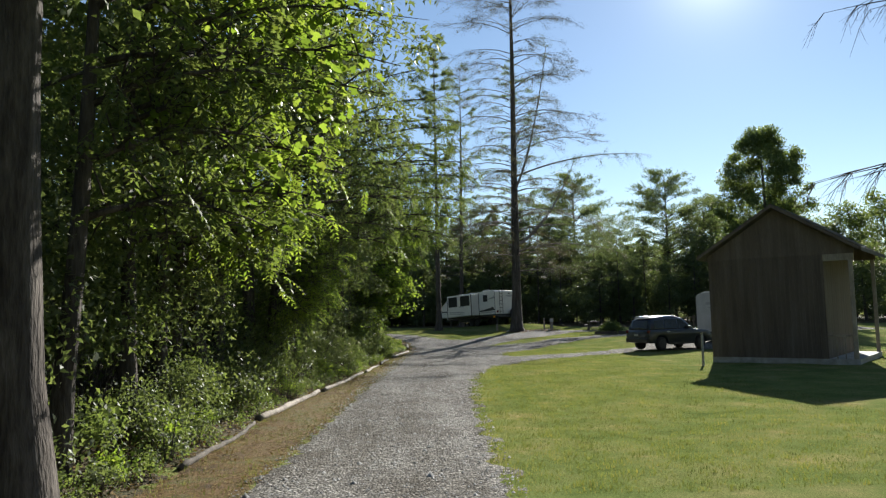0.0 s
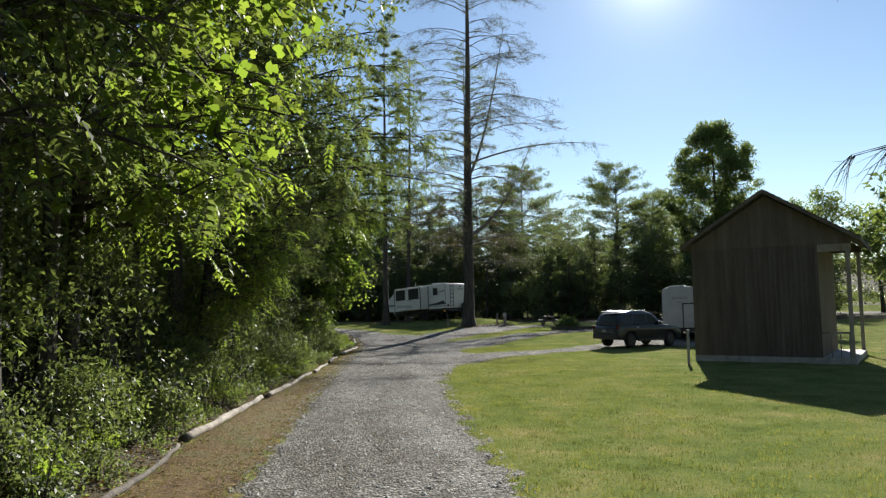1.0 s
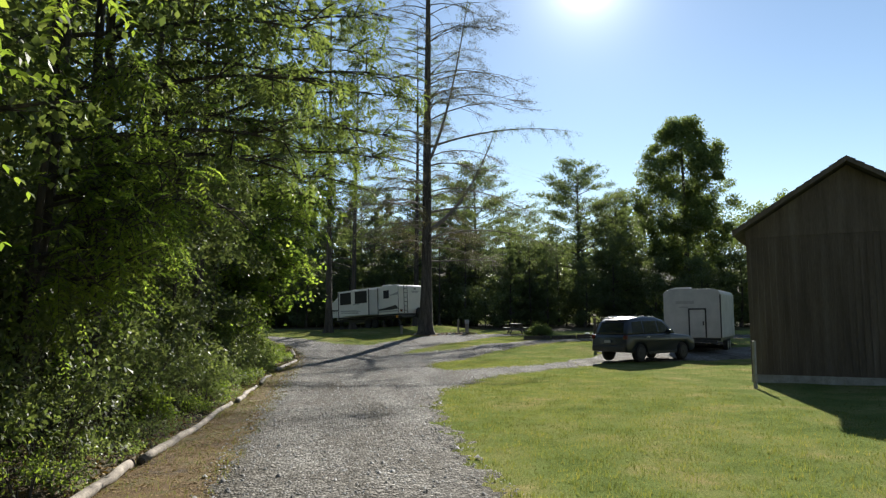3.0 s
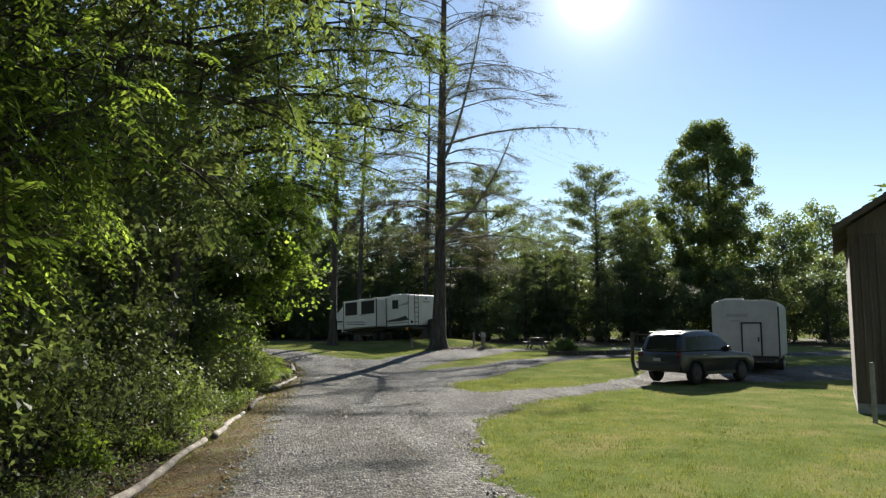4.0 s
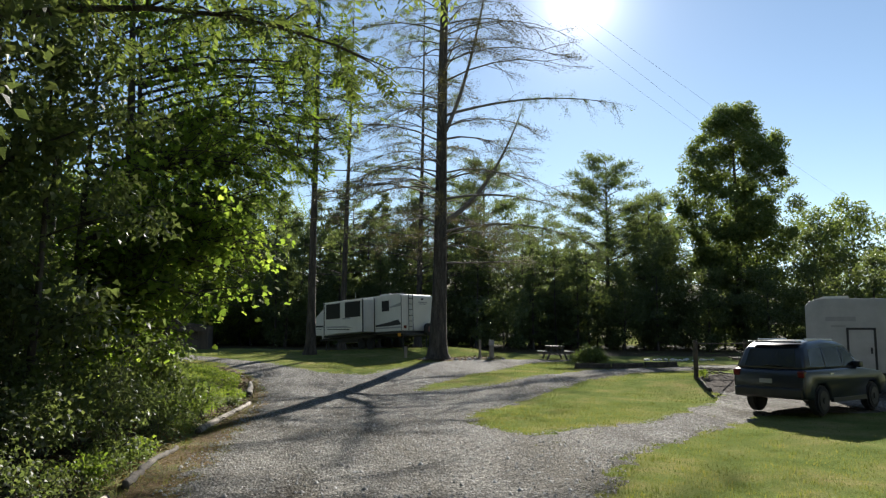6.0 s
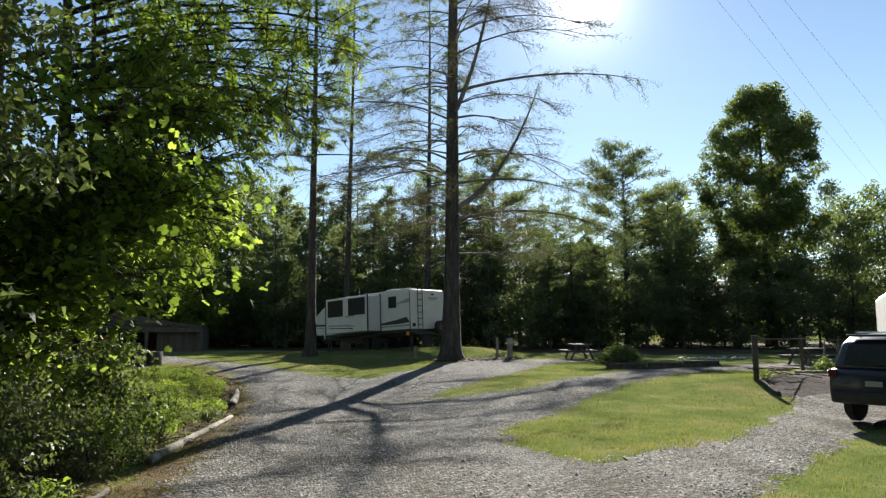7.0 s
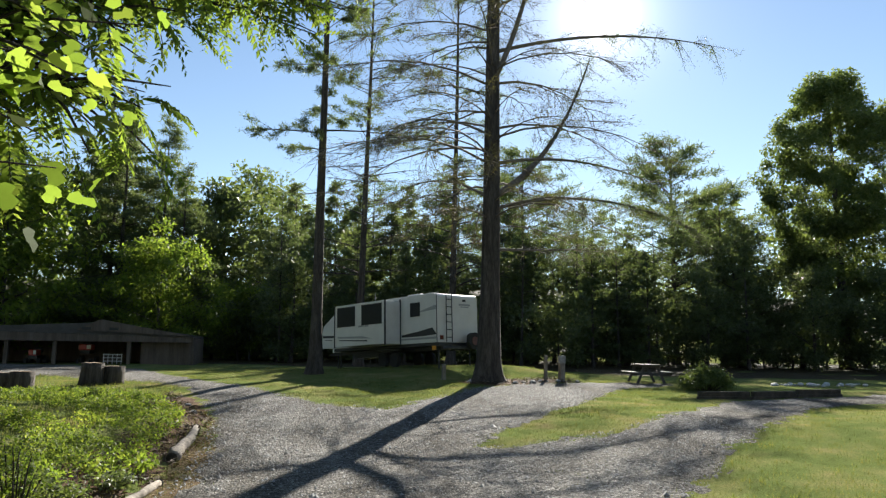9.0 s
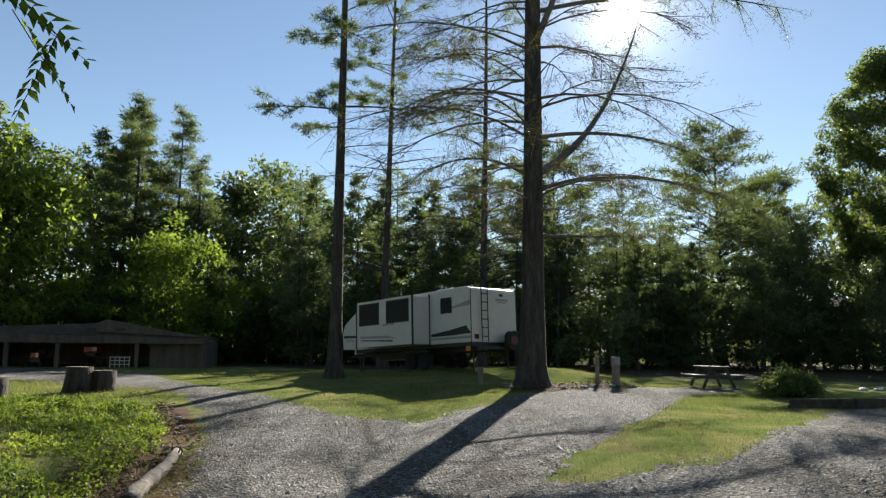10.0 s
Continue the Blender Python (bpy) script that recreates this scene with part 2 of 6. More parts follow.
M_TIMBER = surface("grey_timber", [(0.3, (0.16, 0.13, 0.1)), (0.7, (0.3, 0.26, 0.21))], scale=3, rough=0.85, bump=0.5, fine=25, stretch=(1, 1, 0.3), fine_amount=0.5)
M_TABLE = surface("dark_table_wood", [(0.3, (0.05, 0.044, 0.038)), (0.7, (0.12, 0.105, 0.09))], scale=3, rough=0.8, bump=0.4, fine=25, stretch=(0.3, 1, 1), fine_amount=0.5)
M_PALE_ROCK = surface("pale_rock", [(0.3, (0.34, 0.33, 0.31)), (0.7, (0.55, 0.54, 0.51))], scale=5, rough=0.7, bump=0.6, fine=30, fine_amount=0.5)
M_CONCRETE = surface("grey_stone", [(0.3, (0.2, 0.19, 0.175)), (0.7, (0.36, 0.345, 0.32))], scale=4, rough=0.9, bump=0.6, fine=30, fine_amount=0.5)
M_CUT = surface("cut_wood", [(0.3, (0.22, 0.15, 0.09)), (0.7, (0.38, 0.28, 0.18))], scale=6, rough=0.9, bump=0.4, fine=40, fine_amount=0.5)


# ---- mesh helpers ----
def link_mesh(name, verts, faces, material, parent=None, label="", smooth=False):
    me = bpy.data.meshes.new(name)
    me.from_pydata([tuple(v) for v in verts], [], [tuple(f) for f in faces])
    me.materials.append(material)
    if smooth:
        me.polygons.foreach_set("use_smooth", [True] * len(me.polygons))
    me.update()
    ob = new(name, me)
    if parent:
        ob.parent = parent
    if label:
        ob["label"] = label
    return ob


def quads_mesh(name, V, material, parent=None, label="", size=4):
    """V: an array of n*size corners, each run of `size` corners one face."""
    V = np.asarray(V, dtype=np.float32).reshape(-1, 3)
    n = len(V) // size
    me = bpy.data.meshes.new(name)
    me.vertices.add(n * size)
    me.vertices.foreach_set("co", V.ravel())
    me.loops.add(n * size)
    me.loops.foreach_set("vertex_index", np.arange(n * size, dtype=np.int32))
    me.polygons.add(n)
    me.polygons.foreach_set("loop_start", np.arange(n, dtype=np.int32) * size)
    me.update(calc_edges=True)
    me.materials.append(material)
    ob = new(name, me)
    if parent:
        ob.parent = parent
    if label:
        ob["label"] = label
    return ob


def part(name, bm, material, parent=None, label="", m=None, smooth=False, bevel=0.0):
    """Links a bmesh as one mesh object under a thing or a part."""
    if bevel:
        bmesh.ops.bevel(bm, geom=bm.edges[:], offset=bevel, segments=2, affect="EDGES", profile=0.5, clamp_overlap=True)
    if m is not None:
        bm.transform(m)
    me = bpy.data.meshes.new(name)
    bm.to_mesh(me)
    bm.free()
    me.materials.append(material)
    if smooth:
        me.polygons.foreach_set("use_smooth", [True] * len(me.polygons))
    ob = new(name, me)
    if parent:
        ob.parent = parent
    if label:
        ob["label"] = label
    return ob


def box_bm(x0, x1, y0, y1, z0, z1):
    bm = bmesh.new()
    bmesh.ops.create_cube(bm, size=1.0)
    bm.transform(Matrix.Translation(((x0 + x1) / 2, (y0 + y1) / 2, (z0 + z1) / 2)) @ Matrix.Diagonal((x1 - x0, y1 - y0, z1 - z0, 1)))
    return bm


def cyl_bm(r, length, sides=16, axis="Z", r2=None, at=(0, 0, 0)):
    bm = bmesh.new()
    bmesh.ops.create_cone(bm, cap_ends=True, segments=sides, radius1=r, radius2=r if r2 is None else r2, depth=length)
    turn = {"Z": Matrix.Identity(4), "X": Matrix.Rotation(radians(90), 4, "Y"), "Y": Matrix.Rotation(radians(90), 4, "X")}[axis]
    bm.transform(Matrix.Translation(at) @ turn)
    return bm


def extruded_bm(profile, y0, y1):
    """A closed outline of (x, z) carried from y0 to y1."""
    bm = bmesh.new()
    a = [bm.verts.new((x, y0, z)) for x, z in profile]
    b = [bm.verts.new((x, y1, z)) for x, z in profile]
    bm.faces.new(a)
    bm.faces.new(b[::-1])
    n = len(profile)
    for i in range(n):
        bm.faces.new((a[i], b[i], b[(i + 1) % n], a[(i + 1) % n]))
    bmesh.ops.recalc_face_normals(bm, faces=bm.faces)
    return bm


def thing(name, m, label, category, group="", kind=""):
    ob = new(name)
    ob.empty_display_size = 0.2
    ob.matrix_world = m
    return tagged(ob, label, category, group, kind)


class Tubes:
    """Collects tapered tubes in one mesh."""

    def __init__(self):
        self.v, self.f = [], []

    def add(self, pts, radii, sides=6, wob=0.0):
        pts = [Vector(p) for p in pts]
        base = len(self.v)
        n = len(pts)
        for i, p in enumerate(pts):
            d = (pts[min(i + 1, n - 1)] - pts[max(i - 1, 0)])
            d = d.normalized() if d.length > 1e-6 else Vector((0, 0, 1))
            u = d.cross(Vector((0, 0, 1)) if abs(d.z) < 0.9 else Vector((0, 1, 0))).normalized()
            w = d.cross(u)
            for k in range(sides):
                a = 2 * math.pi * k / sides
                r = radii[i] * (1 + wob * math.sin(3 * a + i * 1.3))
                self.v.append(tuple(p + u * (r * math.cos(a)) + w * (r * math.sin(a))))
        for i in range(n - 1):
            for k in range(sides):
                a, b = base + i * sides + k, base + i * sides + (k + 1) % sides
                self.f.append((a, b, b + sides, a + sides))
        self.f.append(tuple(base + (n - 1) * sides + k for k in range(sides)))
        self.f.append(tuple(base + k for k in range(sides))[::-1])

    def done(self, name, material, parent=None, label="", kind=""):
        ob = link_mesh(name, self.v, self.f, material, parent, label, smooth=True)
        if kind:
            ob["kind"] = kind
        return ob


def unit(a):
    return a / np.maximum(np.linalg.norm(a, axis=-1, keepdims=True), 1e-9)


def leaf_quads(P, A, N, length, width, fold=0.15):
    """Leaf blades: from P along A, with face normal near N; arrays of n. Four corners a leaf."""
    A = unit(A)
    S = unit(np.cross(A, N))
    U = np.cross(S, A)
    L, W = np.reshape(length, (-1, 1)), np.reshape(width, (-1, 1))
    mid = P + A * L * 0.45
    return np.stack([P, mid + S * W / 2 + U * W * fold, P + A * L - U * L * 0.12, mid - S * W / 2 + U * W * fold], axis=1)


def scatter_leaves(rng, C, R, count, length, width, droop=0.35, flat=0.6):
    """Leaves round clump centres C with radii R; count a clump."""
    C = np.repeat(C, count, axis=0)
    R = np.repeat(np.reshape(R, (-1, 1)), count, axis=0)
    d = unit(rng.normal(size=C.shape))
    P = C + d * R * (rng.random((len(C), 1)) ** 0.45) * np.array([1, 1, 0.75])
    A = unit(rng.normal(size=C.shape) + d * 0.7 + np.array([0, 0, -droop]))
    N = unit(rng.normal(size=C.shape) * flat + np.array([0, 0, 1.0]))
    k = rng.uniform(0.7, 1.3, len(C))
    return leaf_quads(P, A, N, length * k, width * k)


# ---- the lie of the land ----
GY = [-400, -30, 0, 9.5, 16, 30, 46, 51, 55, 60, 63, 75, 100, 112, 140, 200, 900]
GZ = [0.3, 0.3, 0, -0.21, -0.3, -0.3, -0.28, -0.08, 0.1, 0.35, 0.42, 0.55, 0.75, 3.0, 10.0, 16.0, 20.0]
LOG_Y = [-30, 12, 16.7, 22.5, 30, 38, 46, 52, 58]
LOG_X = [-3.9, -3.95, -4.15, -3.85, -3.25, -2.95, -2.35, -2.6, -4.6]


def smooth01(t):
    t = np.clip(t, 0, 1)
    return t * t * (3 - 2 * t)


def log_line(y):
    return np.interp(y, LOG_Y, LOG_X)


def ground_z(x, y):
    x, y = np.asarray(x, float), np.asarray(y, float)
    z = np.interp(y, GY, GZ)
    z = (z + np.interp(y - 1.5, GY, GZ) + np.interp(y + 1.5, GY, GZ)) / 3
    z = z + 0.25 * np.clip((x - 2) / 5, 0, 1) * np.exp(-((y - 50) / 5) ** 2)
    z = z + 0.46 * np.exp(-(((x - 5.2) / 5.5) ** 2 + ((y - 68.5) / 4.0) ** 2))
    z = z + 0.3 * np.exp(-(((x - 8.0) / 2.2) ** 2 + ((y - 66.4) / 2.2) ** 2))
    z = z + 0.08 * np.exp(-(((x - 19.5) / 3.0) ** 2 + ((y - 56.5) / 3.0) ** 2))
    z = z + 0.22 * np.exp(-(((x - 14.2) / 2.0) ** 2 + ((y - 48.8) / 1.9) ** 2))
    bank = smooth01((log_line(y) - x) / 2.2) * 0.38 + smooth01((log_line(y) - 1.5 - x) / 8) * 0.5
    z = z + bank * (1 - smooth01((y - 50) / 9))
    z = z + 0.02 * np.sin(x * 0.9 + 0.3 * y) * np.cos(y * 0.7) + 0.012 * np.sin(2.3 * x - 1.7 * y)
    return z


def gz(x, y):
    return float(ground_z(x, y))


def poly_sdf(P, poly):
    """Signed distance (negative inside) of points to a closed outline."""
    poly = np.asarray(poly, float)
    d = np.full(len(P), 1e9)
    inside = np.zeros(len(P), bool)
    for i in range(len(poly)):
        a, b = poly[i], poly[(i + 1) % len(poly)]
        e = b - a
        t = np.clip(((P - a) @ e) / (e @ e), 0, 1)
        d = np.minimum(d, np.linalg.norm(P - (a + t[:, None] * e), axis=1))
        if a[1] != b[1]:
            hitx = a[0] + (P[:, 1] - a[1]) * e[0] / e[1]
            inside ^= ((a[1] > P[:, 1]) != (b[1] > P[:, 1])) & (P[:, 0] < hitx)
    return np.where(inside, -d, d)


def fuzz(P, s, seed=0):
    """Cheap smooth noise in about -1..1 on points of the plan."""
    x, y = P[:, 0] * s + seed * 7.3, P[:, 1] * s - seed * 3.1
    return (np.sin(x * 1.7 + 1.3 * np.sin(y * 1.1)) + np.sin(y * 2.3 + 1.7 * np.sin(x * 1.9)) + np.sin((x + y) * 3.1 + np.sin(x * 5.3))) / 3


DRIVE = [(-2.6, -40), (-2.6, 15), (-2.7, 24), (-2.55, 32), (-2.3, 40), (-2.0, 46), (-2.2, 50), (-2.9, 54), (-4.5, 60), (-6, 62), (-8, 63.5), (-16, 70), (-45, 75),
         (-45, 79), (-16, 79), (-9.5, 73.6), (-7, 68), (-4.2, 62.5), (-2.5, 60), (-0.3, 55.5), (1.6, 54.5), (4.2, 58.4), (5.5, 60.4), (7.1, 61.4), (9.4, 62.3), (11.8, 63.2), (14, 62.8),
         (13, 61.2), (10.5, 59.9), (7.2, 54.9), (5, 51.8), (3.5, 49.7), (2.7, 48.5), (3.4, 48.0), (6.1, 49.4), (8.2, 51.3), (12.3, 55.5), (14, 56.3), (34, 60),
         (34, 56), (15.2, 54.4), (13.3, 53), (9.8, 49.6), (8.2, 48.1), (6.9, 46.8), (6.0, 45.4), (4.3, 43.6), (3.4, 42.2), (3.0, 40.3), (3.8, 38.5), (7.2, 40.1), (11.6, 44.4), (13.2, 47), (24, 48),
         (24, 42.5), (12, 41.2), (10.6, 41), (7.8, 38.4), (4.8, 35.9), (2.0, 31.2), (1.2, 27.6), (0.85, 22), (0.8, 15), (0.9, 5), (1, -40)]
VERGE = [(-3.95, -40)] + [(x, y) for x, y in zip(LOG_X[1:], LOG_Y[1:])] + [(-4.0, 57), (-2.5, 52), (-1.7, 46), (-2.0, 40), (-2.25, 32), (-2.45, 24), (-2.62, 15), (-2.62, -40)]
WOODS = [(-60, -40), (-4.05, -40), (-4.05, 12), (-4.28, 17), (-3.98, 22.5), (-3.4, 30), (-3.1, 38), (-3.4, 41.5), (-4.2, 43.5), (-5.5, 47), (-8.5, 51), (-12, 54), (-60, 58)]
BED = [(12.5, 46.3), (13.0, 45.5), (15.5, 46.6), (18.5, 47.4), (22, 48.2), (22, 51.6), (19.6, 51.8), (17.4, 52.1), (15.2, 50.9), (13.5, 48.6)]
FAR_WOODS = [(-60, 84), (-20, 84), (-8, 83), (-3, 80), (6, 78), (12, 74), (16, 68), (24, 67), (40, 66), (90, 70), (90, 230), (-60, 230)]


def build_ground():
    # one sheet: fine near the drive, growing coarse to the horizon
    xs = np.concatenate([[-1500, -700, -300, -150, -90, -60, -45, -34, -26, -20, -16], np.arange(-13, 18.01, 0.5), [20, 23, 27, 32, 40, 50, 65, 90, 150, 300, 700, 1500]])
    ys = np.concatenate([[-1500, -500, -200, -100, -60, -30, -18, -10, -5], np.arange(-2, 86.01, 0.5), [89, 93, 98, 105, 115, 130, 160, 220, 400, 900, 2200]])
    X, Y = np.meshgrid(xs, ys, indexing="ij")
    Z = ground_z(X, Y)
    V = np.stack([X, Y, Z], -1).reshape(-1, 3)
    nx, ny = X.shape
    I = np.arange(nx * ny).reshape(nx, ny)
    F = np.stack([I[:-1, :-1], I[1:, :-1], I[1:, 1:], I[:-1, 1:]], -1).reshape(-1, 4)
    ob = link_mesh("ground", V, F, M_GRASS, smooth=True)
    tagged(ob, "mown green lawn with dry patches and bare spots", "lawn", kind="structure")


def lay_sheet(name, outlines, material, label, category, top=0.03, x0=-14.0, x1=18.0, y0=-6.0, y1=86.0, step=0.22, ragged=0.14, seed=0, over=0.35):
    """A sheet of other ground cover, which dips under the lawn along its ragged edge."""
    xs, ys = np.arange(x0, x1, step), np.arange(y0, y1, step)
    X, Y = np.meshgrid(xs, ys, indexing="ij")
    P = np.stack([X.ravel(), Y.ravel()], 1)
    s = np.full(len(P), 1e9)
    for poly in outlines:
        s = np.minimum(s, poly_sdf(P, poly))
    s = s + ragged * fuzz(P, 2.1, seed) + ragged * 0.7 * fuzz(P, 6.3, seed + 3)
    z = ground_z(P[:, 0], P[:, 1]) + np.clip(-s * 0.09, -0.05, top) + 0.006 * fuzz(P, 9.0, seed + 5)
    keep = (s < over).reshape(X.shape)
    V = np.concatenate([P, z[:, None]], 1)
    nx, ny = X.shape
    I = np.arange(nx * ny).reshape(nx, ny)
    cell = keep[:-1, :-1] & keep[1:, :-1] & keep[1:, 1:] & keep[:-1, 1:]
    F = np.stack([I[:-1, :-1], I[1:, :-1], I[1:, 1:], I[:-1, 1:]], -1)[cell]
    used, F = np.unique(F, return_inverse=True)
    ob = link_mesh(name, V[used], F.reshape(-1, 4), material, smooth=True)
    return tagged(ob, label, category, kind="structure")


build_ground()
lay_sheet("forest_floor", [WOODS], M_FOREST, "dark leaf litter under the roadside trees", "forest floor", top=0.025, x0=-60, x1=-3, step=0.5, seed=4, ragged=0.3, over=0.8)
lay_sheet("forest_floor", [FAR_WOODS], M_FOREST, "dark leaf litter under the far woods", "forest floor", top=0.025, x0=-60, x1=90, y0=64, y1=225, step=1.5, seed=6, ragged=0.5, over=1.2)
lay_sheet("verge", [VERGE], M_STRAW, "brown pine-straw verge beside the log edging", "verge", top=0.02, x0=-8, x1=0, y1=62, seed=2)
lay_sheet("road", [DRIVE], M_GRAVEL, "pale grey gravel driveway with worn edges", "driveway", top=0.034, x0=-46, x1=36, step=0.2, seed=1, ragged=0.3)
lay_sheet("mulch_bed", [[(-3.9, 42.5), (-3.6, 46), (-3.35, 49), (-3.6, 53), (-4.6, 56), (-4.1, 57.5), (-2.7, 53), (-2.45, 50), (-2.4, 46.5), (-2.75, 42.5)]], M_MULCH, "brown rotting bark and twigs beside the log edging", "mulch bed", top=0.034, x0=-6, x1=-1, y0=40, y1=60, step=0.15, seed=12, ragged=0.25)
lay_sheet("mulch_bed", [BED], M_BEDSOIL_SHADED, "brown planting bed beside the parked car, darkened as if shaded", "mulch bed", top=0.045, x0=11, x1=23, y0=44, y1=54, step=0.15, seed=14, ragged=0.1)
lay_sheet("mulch_bed", [[(5.2, 62.3), (6.1, 61.2), (7.4, 61.5), (8.6, 62.1), (9.8, 62.7), (9.4, 63.5), (7.6, 63.4), (5.9, 63.4)]], M_MULCH, "brown mulch and stones round the big pine", "mulch bed", top=0.045, x0=3, x1=12, y0=58, y1=66, step=0.15, seed=9, ragged=0.15)


# ---- trees ----
def bezier(p0, p1, p2, n):
    t = np.linspace(0, 1, n)[:, None]
    p0, p1, p2 = (np.asarray(p, float) for p in (p0, p1, p2))
    return (1 - t) ** 2 * p0 + 2 * t * (1 - t) * p1 + t * t * p2


def leafy_tree(name, label, height, spread, trunk_r, crown_base=0.25, clumps=90, per=90, leaf=0.16, seed=0, leaf_mat=None, shape=0.5, clump_r=0.75, lean=(0, 0), trunk_mat=None, wide=0.6, group="", egg=0, far=False):
    """A broad-leaved tree: tapered trunk, forking limbs, clumps of leaves with gaps between."""
    rng = np.random.default_rng(seed)
    t = thing(name, Matrix.Identity(4), label, "tree", group)
    tr = Tubes()
    lx, ly = lean
    sway = rng.normal(size=2) * 0.02 * height
    trunk = [np.array([lx * h ** 1.4 + sway[0] * math.sin(3 * h), ly * h ** 1.4 + sway[1] * math.sin(2.5 * h), h * height * 0.93]) for h in np.linspace(0, 1, 10)]
    tr.add([trunk[0] + np.array([0, 0, -0.3])] + trunk, [trunk_r * 1.5] + [trunk_r * max(0.08, (1 - 0.9 * k / 9)) * (1.35 if k == 0 else 1) for k in range(10)], 9, 0.06)
    tr.done("trunk", trunk_mat or M_BARK, t)
    lb = Tubes()
    C, R = [], []
    n_limb = max(6, clumps // 8)
    for i in range(n_limb):
        h = crown_base + (1 - crown_base) * ((i + 0.3) / n_limb) ** 0.9
        k = (h - crown_base) / (1 - crown_base)
        reach = spread * (math.sin(math.pi * (0.16 + 0.78 * k * (1 - 0.12 * shape))) ** 0.75) * rng.uniform(0.78, 1.1)
        a = i * 2.4 + rng.uniform(-0.4, 0.4)
        j = min(8, int(h * 0.93 * 9))
        root = trunk[j] + (trunk[j + 1] - trunk[j]) * (h * 9 * 0.93 - j if h * 9 * 0.93 - j < 1 else 1)
        tip = root + np.array([math.cos(a) * reach, math.sin(a) * reach, reach * rng.uniform(0.1, 0.55)])
        mid = root + (tip - root) * 0.5 + np.array([0, 0, reach * 0.12])
        pts = bezier(root, mid, tip, 6)
        r0 = trunk_r * 0.34 * (1 - 0.6 * k)
        lb.add(pts, [r0 * (1 - 0.85 * q / 5) for q in range(6)], 5 if height > 14.5 else 4)
        per_limb = max(3, clumps // n_limb)
        for q in range(per_limb):
            f = 0.35 + 0.65 * (q + rng.random()) / per_limb
            p = pts[min(5, int(f * 5))] + rng.normal(size=3) * reach * 0.2 * np.array([1, 1, 0.8])
            C.append(p)
            R.append(clump_r * rng.uniform(0.6, 1.25))
            if q % 2 == 0:
                b = pts[min(4, int(f * 4))]
                lb.add(bezier(b, (b + p) / 2 + np.array([0, 0, 0.1]), p, 4), [r0 * 0.35, r0 * 0.28, r0 * 0.2, r0 * 0.08], 3)
    for q in range(egg):
        k = rng.random()
        a, r = rng.uniform(0, 2 * math.pi), spread * math.sin(math.pi * (0.1 + 0.86 * k)) ** 0.7 * rng.random() ** 0.4
        spot = Vector((math.cos(a) * r, math.sin(a) * r, k * 9)) * 0.42
        if noise.noise(spot) < -0.3:
            continue
        r *= 1.04 + 0.22 * noise.noise(Vector((math.cos(a) * 1.4, math.sin(a) * 1.4, k * 5)))
        C.append(np.array([math.cos(a) * r + lx, math.sin(a) * r + ly, (crown_base + (0.98 - crown_base) * k) * height]))
        R.append(clump_r * rng.uniform(0.6, 1.25))
    top = trunk[-1]
    for q in range(max(3, clumps // 14)):
        C.append(top + rng.normal(size=3) * np.array([0.35, 0.35, 0.3]) * spread * 0.45)
        R.append(clump_r * rng.uniform(0.6, 1.1))
    lb.done("branchwork", trunk_mat or M_BARK, t, kind="stuff")
    V = scatter_leaves(rng, np.array(C), np.array(R), per, leaf, leaf * wide)
    if far:
        V = np.stack([V[:, 0], V[:, 1] + (V[:, 1] - V[:, 3]) * 0.25, V[:, 2] + (V[:, 3] - V[:, 1]) * 0.45], axis=1)
    quads_mesh("crown", V, leaf_mat or M_LEAF_MID, t, size=3 if far else 4)
    return t


